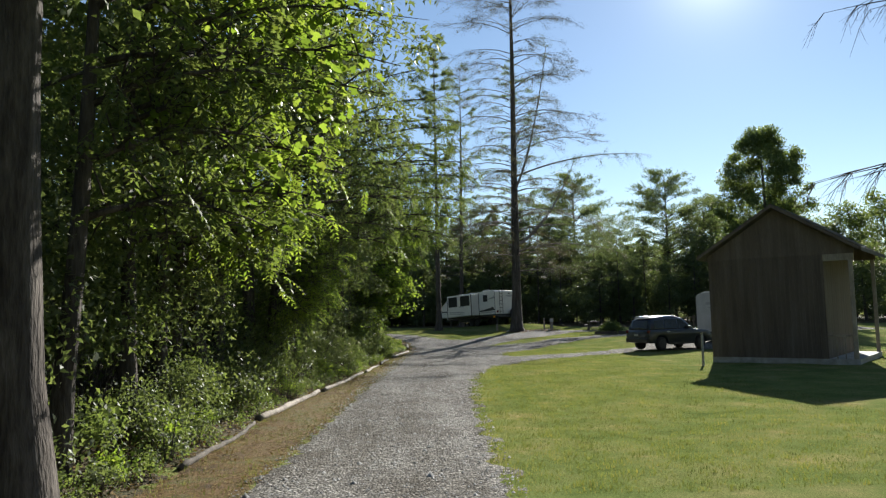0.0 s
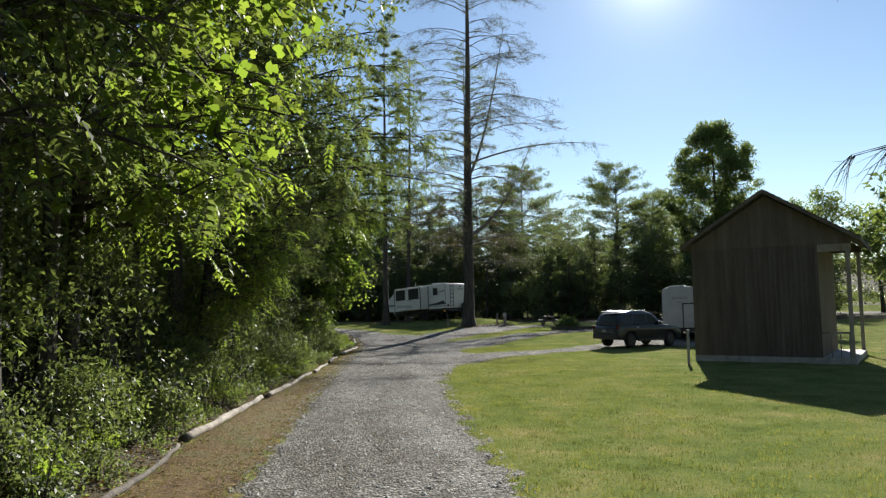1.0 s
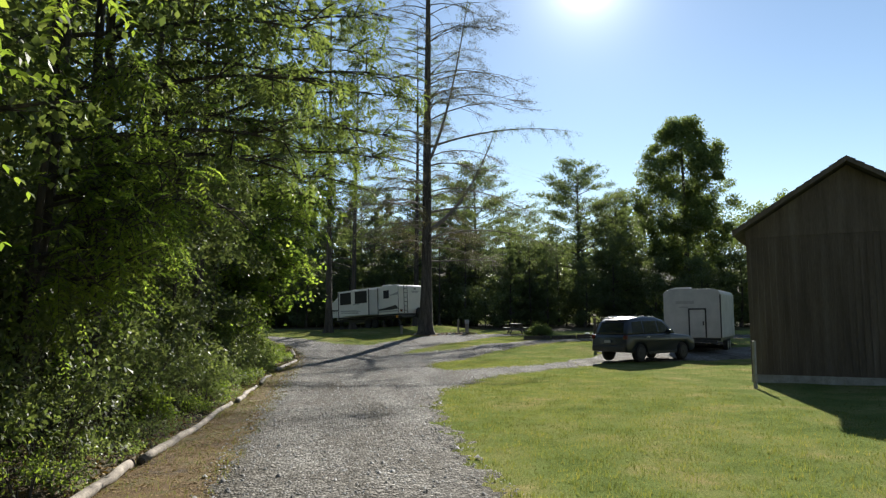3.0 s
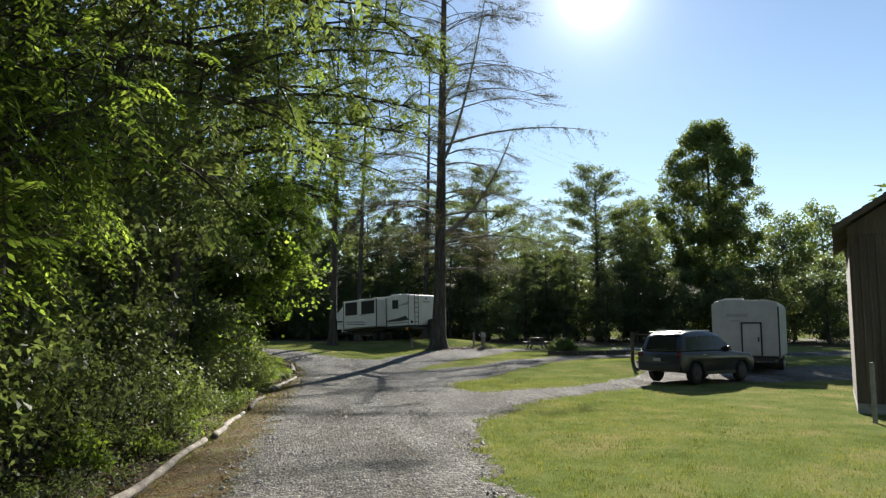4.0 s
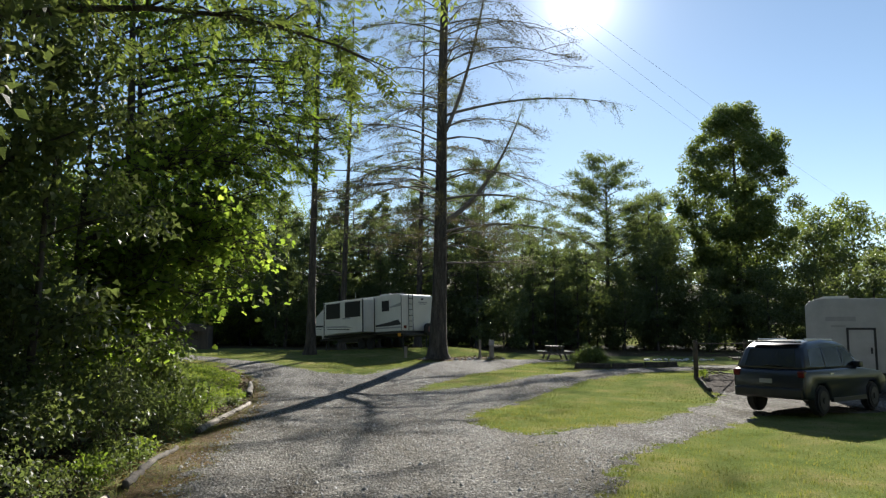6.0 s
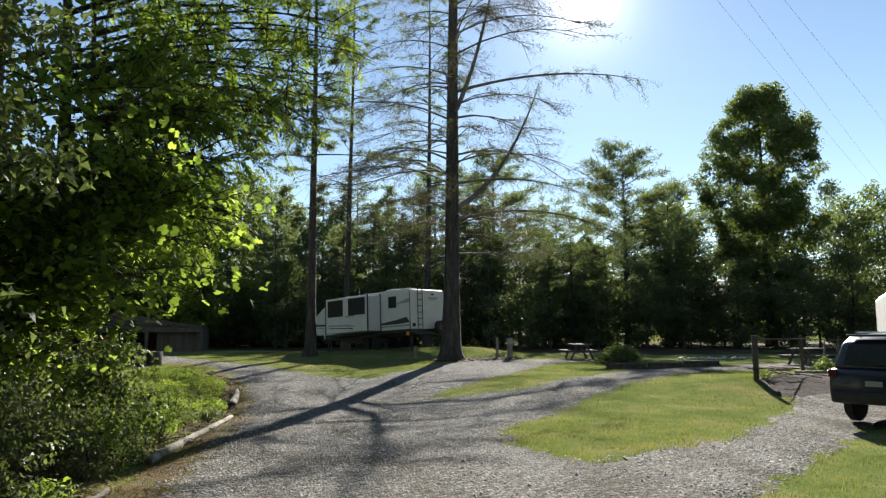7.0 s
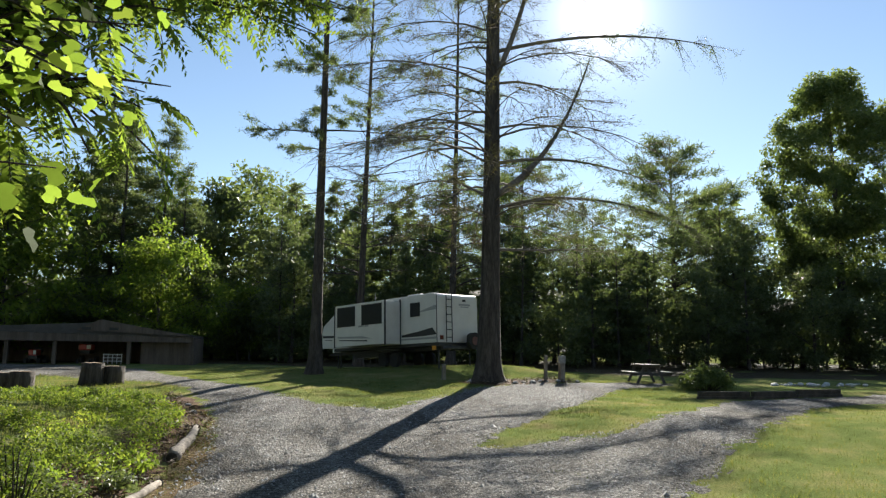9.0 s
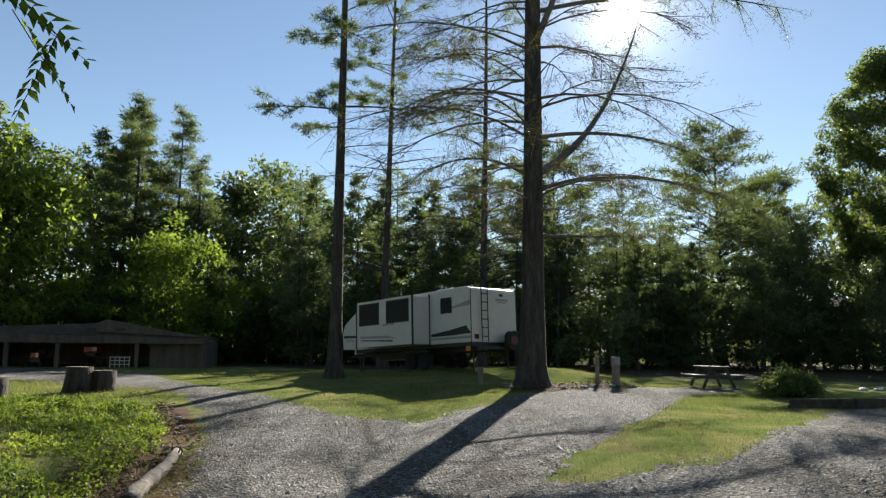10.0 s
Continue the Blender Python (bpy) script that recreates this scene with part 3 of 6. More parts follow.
def conifer(name, label, height, trunk_r, first=0.3, reach=3.0, whorls=22, per=5, seed=0, droop=0.15, needle=0.28, tuft=26, mat=None, dead_to=0.0, taper=0.7, group="", needle_from=0.45, sub=3, dry=0.0, width=0.05, bow=0.0, fluff=0.06, arch=0.12, hang=0.0, thick=1.0):
    """A pine: straight trunk, whorls of near-level boughs; those below dead_to are bare and twiggy."""
    rng = np.random.default_rng(seed)
    t = thing(name, Matrix.Identity(4), label, "tree", group)
    tr = Tubes()
    hs = np.linspace(0, 1, 12)
    ax = lambda h: np.array([bow * math.sin(2.2 * h) * height * 0.02, bow * math.sin(3.1 * h + 1) * height * 0.012, h * height])
    tr.add([ax(0) - np.array([0, 0, 0.3]), ax(0), ax(0.3 / height), ax(0.8 / height)] + [ax(h) for h in hs[1:]], [trunk_r * 2.0, trunk_r * 1.75, trunk_r * 1.4, trunk_r * 1.18] + [trunk_r * (1 - 0.93 * h) for h in hs[1:]], 12, 0.05)
    tr.done("trunk", M_BARK, t)
    lb, P, A = Tubes(), [], []
    for i in range(whorls):
        k = i / max(1, whorls - 1)
        h = first + (0.985 - first) * k
        for b in range(per):
            if rng.random() < 0.18:
                continue
            hh = h + rng.uniform(-0.5, 0.5) * (1 - first) / whorls
            a = rng.uniform(0, 2 * math.pi)
            ln = reach * (1 - taper * k ** 1.2) * rng.uniform(0.5, 1.15)
            root = ax(hh)
            out = np.array([math.cos(a), math.sin(a), 0])
            rise = rng.uniform(-0.05, 0.2) + 0.35 * k - droop
            tip = root + out * ln + np.array([0, 0, rise * ln])
            pts = bezier(root, root + out * ln * 0.5 + np.array([0, 0, rise * ln * 0.5 + arch * ln]), tip, 6)
            r0 = min(trunk_r * 0.28, 0.012 + 0.009 * ln) * thick
            if group:
                lb.add([pts[0], pts[3], pts[5]], [r0, r0 * 0.5, r0 * 0.18], 3)
            else:
                lb.add(pts, [r0 * (1 - 0.82 * q / 5) for q in range(6)], 4)
            live = hh > dead_to
            for s in range(sub + 1):
                f = rng.uniform(0.3, 1.0) if s else 1.0
                q = min(4, int(f * 5))
                root2 = pts[q] + (pts[q + 1] - pts[q]) * (f * 5 - q if s else 1)
                side = np.cross(out, [0, 0, 1]) * rng.choice([-1, 1])
                d = unit(out * 0.8 + side * rng.uniform(0.3, 0.9) + np.array([0, 0, rng.uniform(-0.25, 0.3) - hang]))
                l2 = ln * rng.uniform(0.18, 0.4)
                tip2 = root2 + d * l2
                if s and group:
                    lb.add([root2, tip2], [r0 * 0.4, r0 * 0.1], 3)
                elif s:
                    lb.add([root2, root2 + d * l2 * 0.5 + np.array([0, 0, 0.04]), tip2], [r0 * 0.4, r0 * 0.28, r0 * 0.08], 3)
                if not live and s:
                    for _ in range(2):
                        e = unit(d + rng.normal(size=3) * 0.6 - np.array([0, 0, hang]))
                        lb.add([root2 + d * l2 * 0.5, root2 + d * l2 * 0.5 + e * l2 * 0.5], [r0 * 0.22, r0 * 0.06], 3)
                n = int((tuft if live else tuft * dry) * min(1.0, 0.15 + 1.15 * ln / reach))
                if n:
                    w = rng.uniform(needle_from, 1, n)[:, None]
                    base = (root2 + (tip2 - root2) * w) if s else (pts[2] + (tip - pts[2]) * w)
                    P.append(base + rng.normal(size=(n, 3)) * fluff * np.array([1, 1, 0.6]))
                    A.append(unit(rng.normal(size=(n, 3)) * 0.75 + d * 0.8 + np.array([0, 0, 0.25])))
    lb.done("branchwork", M_DEADWOOD if dead_to > 0.6 else M_BARK, t, kind="stuff")
    if P:
        P, A = np.concatenate(P), np.concatenate(A)
        n = len(P)
        k = rng.uniform(0.6, 1.25, n)
        V = leaf_quads(P, A, rng.normal(size=(n, 3)), needle * k, width * k, 0.05)
        side = (V[:, 1] - V[:, 3]) * 0.5
        quads_mesh("crown", np.stack([V[:, 0] + side, V[:, 0] - side, V[:, 2]], axis=1), mat or M_NEEDLE, t, size=3)
    return t


def frond_bough(rng, root, tip, fronds, leaflet=0.11, pairs=7, flen=0.5, hang=0.5):
    """Feather-shaped compound leaves hung along a bough; gives leaflet corners and rachis lines."""
    root, tip = np.asarray(root, float), np.asarray(tip, float)
    out, lines = [], []
    main = unit(tip - root)
    for i in range(fronds):
        f = rng.uniform(0.1, 1.0)
        p = root + (tip - root) * f + rng.normal(size=3) * 0.12
        d = unit(main * 0.6 + rng.normal(size=3) * 0.7 + np.array([0, 0, -hang * 0.4]))
        L = flen * rng.uniform(0.6, 1.2)
        s = unit(np.cross(d, [0, 0, 1]) + rng.normal(size=3) * 0.15)
        t = np.linspace(0.15, 1, pairs)[:, None]
        stem = p + d * L * t + np.array([0, 0, -hang * L]) * t ** 2
        lines.append([p, p + d * L + np.array([0, 0, -hang * L])])
        for sd in (-1, 1):
            A = np.tile(unit(s * sd + d * 0.45 + np.array([0, 0, -0.35])), (pairs, 1)) + rng.normal(size=(pairs, 3)) * 0.1
            N = np.tile(np.cross(s, d) * 1.0 + np.array([0, 0, 0.4]), (pairs, 1)) + rng.normal(size=(pairs, 3)) * 0.2
            size = leaflet * (0.75 + 0.5 * np.sin(math.pi * t[:, 0])) * rng.uniform(0.85, 1.15, pairs)
            out.append(leaf_quads(stem, A, N, size, size * 0.38, 0.12))
    return out, lines


LOBES = np.array([(0, 0), (0.08, 0.3), (0.36, 0.5), (0.5, 0.26), (0.86, 0.34), (0.96, 0), (0.86, -0.34), (0.5, -0.26), (0.36, -0.5), (0.08, -0.3)])


def lobed_leaves(P, A, N, length):
    """Broad lobed leaves, ten corners each."""
    A = unit(A)
    S = unit(np.cross(A, N))
    U = np.cross(S, A)
    L = np.reshape(length, (-1, 1, 1))
    a, c = LOBES[None, :, 0:1], LOBES[None, :, 1:2]
    return P[:, None] + A[:, None] * a * L + S[:, None] * c * L + U[:, None] * (0.25 * np.abs(c) - 0.12 * a * a) * L


def walnut_tree(label, at, height, seed, boughs, trunk_r=0.16, mat=None, fronds=26, leaflet=0.12, flen=0.5, lobed=0.0, name="walnut_tree", twigs=3, pairs=7):
    """A roadside tree with feather-shaped leaves on boughs that arch over the drive."""
    rng = np.random.default_rng(seed)
    x, y = at
    t = thing(name, Matrix.Identity(4), label, "tree", "roadside trees")
    z = gz(x, y)
    tr = Tubes()
    pts = [np.array([x + 0.25 * math.sin(2 * h + seed), y + 0.2 * math.sin(3 * h), z - 0.3 + h * height]) for h in np.linspace(0, 1, 8)]
    tr.add(pts, [trunk_r * 1.4] + [trunk_r * (1 - 0.85 * k / 7) for k in range(1, 8)], 9, 0.05)
    tr.done("trunk", M_BARK, t)
    lb, Q = Tubes(), []
    for (h, dx, dy, dz) in boughs:
        k = np.clip((h - z + 0.3) / height, 0, 0.98)
        j = min(6, int(k * 7))
        root = pts[j] + (pts[j + 1] - pts[j]) * (k * 7 - j)
        tip = root + np.array([dx, dy, dz])
        mid = (root + tip) / 2 + np.array([0, 0, 0.18 * np.linalg.norm(tip - root)])
        b = bezier(root, mid, tip, 7)
        lb.add(b, [trunk_r * 0.36 * (1 - 0.85 * q / 6) for q in range(7)], 5)
        for q in range(1, 6):
            for _ in range(twigs):
                d = unit(rng.normal(size=3) * np.array([1, 1, 0.6]) + unit(tip - root) * 0.6)
                e = b[q] + d * rng.uniform(0.5, 1.3)
                lb.add([b[q], (b[q] + e) / 2 + np.array([0, 0, 0.06]), e], [trunk_r * 0.12, trunk_r * 0.09, trunk_r * 0.03], 4)
                if lobed:
                    n = max(3, fronds // 4)
                    w = rng.uniform(0.15, 1.05, (n, 1))
                    Pn = b[q] + (e - b[q]) * w + rng.normal(size=(n, 3)) * 0.14
                    An = rng.normal(size=(n, 3)) * np.array([1, 1, 0.4]) + np.array([0.4, 0, -0.6])
                    Q.append(lobed_leaves(Pn, An, rng.normal(size=(n, 3)) * 0.5 + np.array([0, 0, 1.0]), lobed * rng.uniform(0.6, 1.2, n)))
                    continue
                o, ln = frond_bough(rng, b[q], e, max(3, fronds // 10), leaflet, pairs, flen)
                Q += o
                for l in ln:
                    lb.add(l, [0.004, 0.002], 3)
    lb.done("branchwork", M_BARK, t, kind="stuff")
    quads_mesh("crown", np.concatenate(Q), mat or M_LEAF_BRIGHT, t, size=10 if lobed else 4)
    return t


def shrub(name, label, at, r, h, clumps, per, leaf, seed, mat, category="shrub", group="", wide=0.55, rise=0.0, clump=0.32, simple=False):
    rng = np.random.default_rng(seed)
    x, y = at
    t = thing(name, Matrix.Translation((x, y, gz(x, y) + rise)), label, category, group)
    st, C, R = Tubes(), [], []
    for i in range(clumps):
        a, q = rng.uniform(0, 6.283), rng.random() ** 0.5
        top = np.array([math.cos(a) * r * q, math.sin(a) * r * q, h * (1 - 0.55 * q ** 2) * rng.uniform(0.45, 1.0)])
        if i % 2 == 0:
            st.add(bezier((top[0] * 0.25, top[1] * 0.25, -0.12), (top[0] * 0.5, top[1] * 0.5, top[2] * 0.7), top, 4), [0.014, 0.011, 0.008, 0.004], 4)
        C.append(top)
        R.append(clump * rng.uniform(0.7, 1.3))
    st.done("branchwork", M_BARK, t, kind="stuff")
    V = scatter_leaves(rng, np.array(C), np.array(R), per, leaf, leaf * wide, 0.25)
    if simple:
        V = np.stack([V[:, 0], V[:, 1] + (V[:, 1] - V[:, 3]) * 0.2, V[:, 2] + (V[:, 3] - V[:, 1]) * 0.35], axis=1)
    quads_mesh("foliage", V, mat, t, size=3 if simple else 4)
    return t


def move_thing(t, x, y, turn=0.0, scale=1.0, dz=0.0):
    t.matrix_world = pose(x, y, gz(x, y) + dz, 0, 0, turn) @ Matrix.Diagonal((scale, scale, scale, 1))
    return t


def again(t, x, y, turn, scale, dz=0.0):
    base = t.scale.copy()
    c = copy_thing(t, pose(x, y, gz(x, y) + dz, 0, 0, turn))
    c.scale = (scale, scale, scale)
    return c


# ---- the wooded bank beside the drive ----
def build_bank_woods():
    spots = [  # x, y, height, spread, trunk radius, base of crown, leaf
        (-4.42, 7.6, 15, 3.6, 0.33, 0.42, 0.12, M_LEAF_MID),
        (-6.4, 11.0, 14, 4.2, 0.16, 0.22, 0.12, M_LEAF_MID),
        (-5.9, 15.0, 15, 4.2, 0.15, 0.24, 0.11, M_LEAF_MID),
        (-6.0, 19.0, 15, 4.4, 0.18, 0.22, 0.12, M_LEAF_MID),
        (-5.7, 23.0, 15, 4.2, 0.15, 0.24, 0.12, M_LEAF_MID),
        (-5.8, 27.0, 15, 4.2, 0.17, 0.22, 0.13, M_LEAF_DARK),
        (-5.6, 31.0, 15, 3.8, 0.17, 0.22, 0.13, M_LEAF_DARK),
        (-6.0, 35.0, 16, 3.8, 0.20, 0.20, 0.14, M_LEAF_MID),
        (-8.8, 41.0, 13, 3.2, 0.20, 0.16, 0.14, M_LEAF_DARK),
        (-8.0, 45.0, 14, 3.8, 0.20, 0.18, 0.16, M_LEAF_DARK),
    ]
    for i, (x, y, h, sp, r, cb, lf, mat) in enumerate(spots):
        t = leafy_tree("broadleaf_tree", "leafy green broadleaf tree on the bank beside the drive", h, sp, r, cb, 110 if y < 38 else 60, 96, lf * 1.08, 40 + i, mat, 0.3, 0.7, lean=(1.2 if i == 0 else 0.3, 0), group="roadside trees")
        move_thing(t, x, y, 0)
    deep = leafy_tree("broadleaf_tree", "tall dark broadleaf tree deep in the wood", 15, 3.8, 0.2, 0.08, 80, 48, 0.34, 61, M_LEAF_DARK, 0.3, 1.0, group="roadside trees", far=True)
    move_thing(deep, -11.5, 9, 0)
    for i, (x, y, s) in enumerate([(-12.5, 16, 1.05), (-11.5, 22, 0.95), (-12.5, 29, 1.1), (-11.0, 35, 1.0), (-12.5, 42, 1.05), (-16, 12, 1.1), (-17, 20, 1.15), (-17, 28, 1.1), (-16.5, 36, 1.15), (-17, 46, 1.0), (-9.5, 2, 1.0), (-8, -4, 1.0), (-22, 40, 1.1), (-23, 52, 1.1), (-26, 62, 1.2)]):
        again(deep, x, y, 57 * i, s)
    # high crowns added, mostly above the view, to keep sun off the bank
    tall = leafy_tree("broadleaf_tree", "tall broadleaf tree with a high crown, added to shade the bank", 21, 5.8, 0.2, 0.37, 150, 100, 0.22, 62, M_LEAF_DARK, 0.3, 1.0, group="roadside trees", far=True)
    move_thing(tall, -5.9, 17.6, 0)
    for i, (x, y, s) in enumerate([(-6.0, 22.4, 1.02)]):
        again(tall, x, y, 40 + 77 * i, s)
    for i, (x, y, h, sp) in enumerate([(-4.95, 30.4, 6.5, 1.5), (-4.7, 35.3, 7.2, 1.6)]):
        t = leafy_tree("young_tree", "dense young tree leafy to the ground beside the drive", h, sp, 0.07, 0.04, 96, 84, 0.12, 640 + i, M_LEAF_DARK, 0.3, 0.5, group="roadside trees", far=True)
        move_thing(t, x, y, 40 * i)
    # saplings and brush along the edge
    rng = np.random.default_rng(5)
    y, i = 4.5, 0
    while y < 40.5:
        x = float(log_line(y)) - 0.95 - rng.uniform(0, 0.6) - 0.5 * smooth01((y - 40) / 5)
        shrub("shrub", "low leafy brush at the edge of the wood", (x, y), rng.uniform(0.7, 1.0), rng.uniform(0.8, 1.7), 26, 80, rng.uniform(0.065, 0.09), 200 + i, [M_LEAF_DARK, M_LEAF_MID, M_LEAF_DARK][i % 3], group="roadside brush", clump=0.36)
        x2 = x - rng.uniform(1.3, 2.0) + 0.75 * (y < 26)
        shrub("shrub", "tall leafy undergrowth below the trees", (x2, y + 0.6), 1.3, rng.uniform(2.6, 4.2) + 1.3 * (y < 18), 40 + 14 * (y < 18), 60, 0.115, 300 + i, [M_LEAF_DARK, M_LEAF_DARK, M_LEAF_MID][i % 3], group="roadside brush", clump=0.55, simple=True)
        shrub("shrub", "tall dark undergrowth inside the wood", (x2 - rng.uniform(1.1, 1.9), y + 0.2), 1.6, rng.uniform(4.2, 6.2), 46, 60, 0.15, 800 + i, [M_LEAF_DARK, M_LEAF_MID, M_LEAF_DARK][i % 3], group="roadside brush", clump=0.75, simple=True)
        y += rng.uniform(1.3, 1.9)
        i += 1
    y, i = 6.0, 0
    while y < 47:
        x = float(log_line(y)) - 0.4 - rng.uniform(0, 0.6)
        shrub("weeds", "bright green weeds beside the log edging", (x, y), rng.uniform(0.3, 0.5), rng.uniform(0.2, 0.95), 14, 40, rng.uniform(0.04, 0.075), 400 + i, [M_LEAF_BRIGHT, M_LEAF_MID, M_LEAF_DARK][i % 3], "weeds", "verge weeds", clump=0.16)
        y += rng.uniform(0.35, 1.1)
        i += 1
    walnut_tree("walnut tree with bright feathery leaves over the drive", (-5.6, 15.6), 12, 11,
                [(3.6, 2.4, 0.4, 0.3), (4.2, 3.2, -0.6, -0.1), (5.0, 3.6, 0.2, 0.2), (5.6, 3.0, 1.4, 0.4), (6.4, 3.4, -1.0, 0.9), (7.2, 3.0, 0.8, 1.0), (4.6, 2.4, 1.8, -0.2), (6.0, 2.2, -2.2, 0.6), (8.4, 2.6, 0.1, 1.0), (9.5, 2.2, -0.8, 1.2), (3.2, 1.8, 1.2, 0.1)], fronds=40)
    walnut_tree("walnut tree with drooping bright green leaves", (-5.0, 9.6), 11, 12,
                [(4.2, 2.2, 1.2, 0.6), (5.0, 2.5, 0.6, 0.6), (5.6, 2.4, 1.6, 0.3), (6.4, 2.6, 0.2, 1.0), (3.4, 1.6, 1.8, 0.3)], fronds=40, leaflet=0.13, mat=M_LEAF_MID)
    walnut_tree("tulip tree with broad bright lobed leaves", (-5.4, 12.6), 12, 16,
                [(4.0, 3.0, 0.8, 0.2), (4.8, 3.6, 1.4, 0.3), (5.6, 3.8, 0.2, 0.5), (6.6, 3.6, 1.6, 0.6), (7.6, 3.4, 0.4, 1.0), (8.6, 3.0, 1.6, 1.2), (3.4, 2.2, 1.8, 0.1), (9.6, 2.6, 0.6, 1.4), (5.8, 4.6, 0.6, 0.4), (6.4, 4.9, 1.0, 0.5), (7.0, 4.7, 0.2, 0.6), (7.6, 4.4, 1.4, 0.6)], fronds=46, lobed=0.2, name="tulip_tree")
    walnut_tree("young tulip tree with broad bright leaves", (-4.9, 38.6), 9, 17,
                [(1.6, 1.6, 0.4, 0.2), (2.2, 2.0, -0.5, 0.2), (2.8, 2.2, 0.7, 0.2), (3.4, 2.2, -0.2, 0.4), (4.0, 2.4, 1.0, 0.3), (4.8, 2.6, 0.2, 0.6), (5.6, 2.4, 1.4, 0.7), (6.6, 2.4, 0.2, 0.8), (2.0, 1.2, 1.6, 0.2), (1.2, 1.3, -0.9, 0.1), (7.4, 1.8, 0.6, 1.0), (4.4, 1.4, -1.8, 0.4), (2.9, 3.2, -0.4, 0.0), (3.3, 3.3, 0.1, 0.0), (3.8, 3.0, -0.7, 0.2), (3.1, 2.8, 0.3, -0.2), (2.3, 3.2, -1.0, -0.1), (2.5, 3.0, -1.6, -0.2), (2.0, 1.5, 0.3, 0.1), (2.6, 1.9, -0.6, 0.1), (3.0, 1.8, 0.6, 0.2), (2.3, 1.3, -0.9, 0.1), (1.7, 1.6, 0.0, 0.1), (2.9, 1.3, 0.1, 0.2), (3.5, 3.2, 0.2, 0.2), (3.3, 3.4, 0.6, 0.1), (3.8, 3.1, 0.9, 0.1), (3.6, 2.9, 1.2, 0.0)], trunk_r=0.1, mat=M_LEAF_SUNLIT, fronds=64, lobed=0.13, name="tulip_tree")
    walnut_tree("walnut tree with light green leaves beside the drive", (-5.4, 25.0), 13, 13,
                [(4.4, 3.2, 0.6, 0.2), (5.6, 3.9, -0.4, 0.4), (6.8, 4.1, 0.8, 0.6), (8.0, 3.7, -0.6, 0.8), (9.2, 3.6, 0.6, 0.9), (3.6, 2.4, 1.4, 0.2), (10.4, 3.2, -0.4, 1.2), (4.9, 3.7, 1.8, 0.3), (5.3, 3.4, 2.6, 0.3), (6.2, 4.2, 2.0, 0.4), (7.4, 3.9, 1.6, 0.6)], fronds=44, leaflet=0.13, mat=M_LEAF_MID)
    walnut_tree("tall walnut tree arching high over the drive", (-5.5, 45.0), 13, 15,
                [(6.4, 5.3, -0.4, 0.3), (6.7, 5.8, 0.4, 0.3), (6.9, 6.2, 0.1, 0.4), (7.3, 6.4, 0.5, 0.4), (7.9, 6.8, -0.4, 0.5), (8.5, 6.9, 0.6, 0.6), (9.3, 6.7, 0.1, 0.9), (10.1, 6.2, 0.6, 0.9), (10.9, 5.5, -0.3, 0.9), (6.5, 4.4, -1.1, 0.2), (7.0, 4.5, 0.9, 0.3), (7.5, 4.8, -1.4, 0.5), (8.8, 4.5, 1.3, 0.6), (11.6, 4.2, 0.3, 1.0), (9.7, 4.2, -1.6, 0.8), (6.3, 5.2, 0.1, 0.1), (6.5, 5.5, -0.3, 0.1), (7.4, 6.0, 0.1, 0.5), (8.2, 5.9, -0.6, 0.5), (8.7, 6.7, -0.1, 0.5), (9.1, 5.9, 0.6, 0.4), (9.6, 6.3, -0.5, 0.5)], trunk_r=0.14, fronds=60, leaflet=0.11, flen=0.45, pairs=7)
    walnut_tree("leafy walnut tree leaning high over the drive", (-4.9, 33.2), 14, 19,
                [(6.0, 5.9, -0.4, 0.3), (6.8, 6.3, 0.6, 0.4), (7.6, 6.7, -0.8, 0.5), (8.4, 6.5, 0.4, 0.6), (9.2, 6.2, 1.2, 0.8), (10.2, 5.9, 0.0, 0.8), (7.2, 5.7, 1.8, 0.4), (8.0, 5.5, -2.0, 0.5), (11.2, 5.3, 0.6, 1.0), (5.6, 5.1, 1.0, 0.1), (12.2, 4.5, -0.6, 1.2), (9.6, 5.1, -1.4, 0.8)], fronds=60, leaflet=0.13, flen=0.5, mat=M_LEAF_MID)
    walnut_tree("young walnut tree with long feathery leaves beside the drive", (-5.3, 22.4), 8, 18,
                [(2.4, 1.7, 0.3, 0.1), (2.9, 1.9, -0.6, 0.1), (3.3, 2.1, 0.9, 0.2), (3.7, 1.9, -0.1, 0.2), (4.2, 2.0, 0.7, 0.2), (2.1, 1.4, -1.2, 0.0), (4.8, 1.8, -0.8, 0.3), (3.0, 1.5, 1.5, 0.2), (2.6, 1.6, 1.0, 0.1)], trunk_r=0.09, fronds=36, leaflet=0.09, flen=0.6, pairs=10, mat=M_LEAF_SUNLIT)
    shrub("shrub", "leafy green bush at the edge of the bank", (-4.05, 41.0), 0.85, 1.75, 46, 60, 0.11, 391, M_LEAF_MID, group="roadside brush", clump=0.36)
    shrub("shrub", "low leafy green bush at the edge of the bank", (-4.8, 40.0), 0.8, 1.4, 26, 60, 0.09, 392, M_LEAF_BRIGHT, group="roadside brush", clump=0.3)
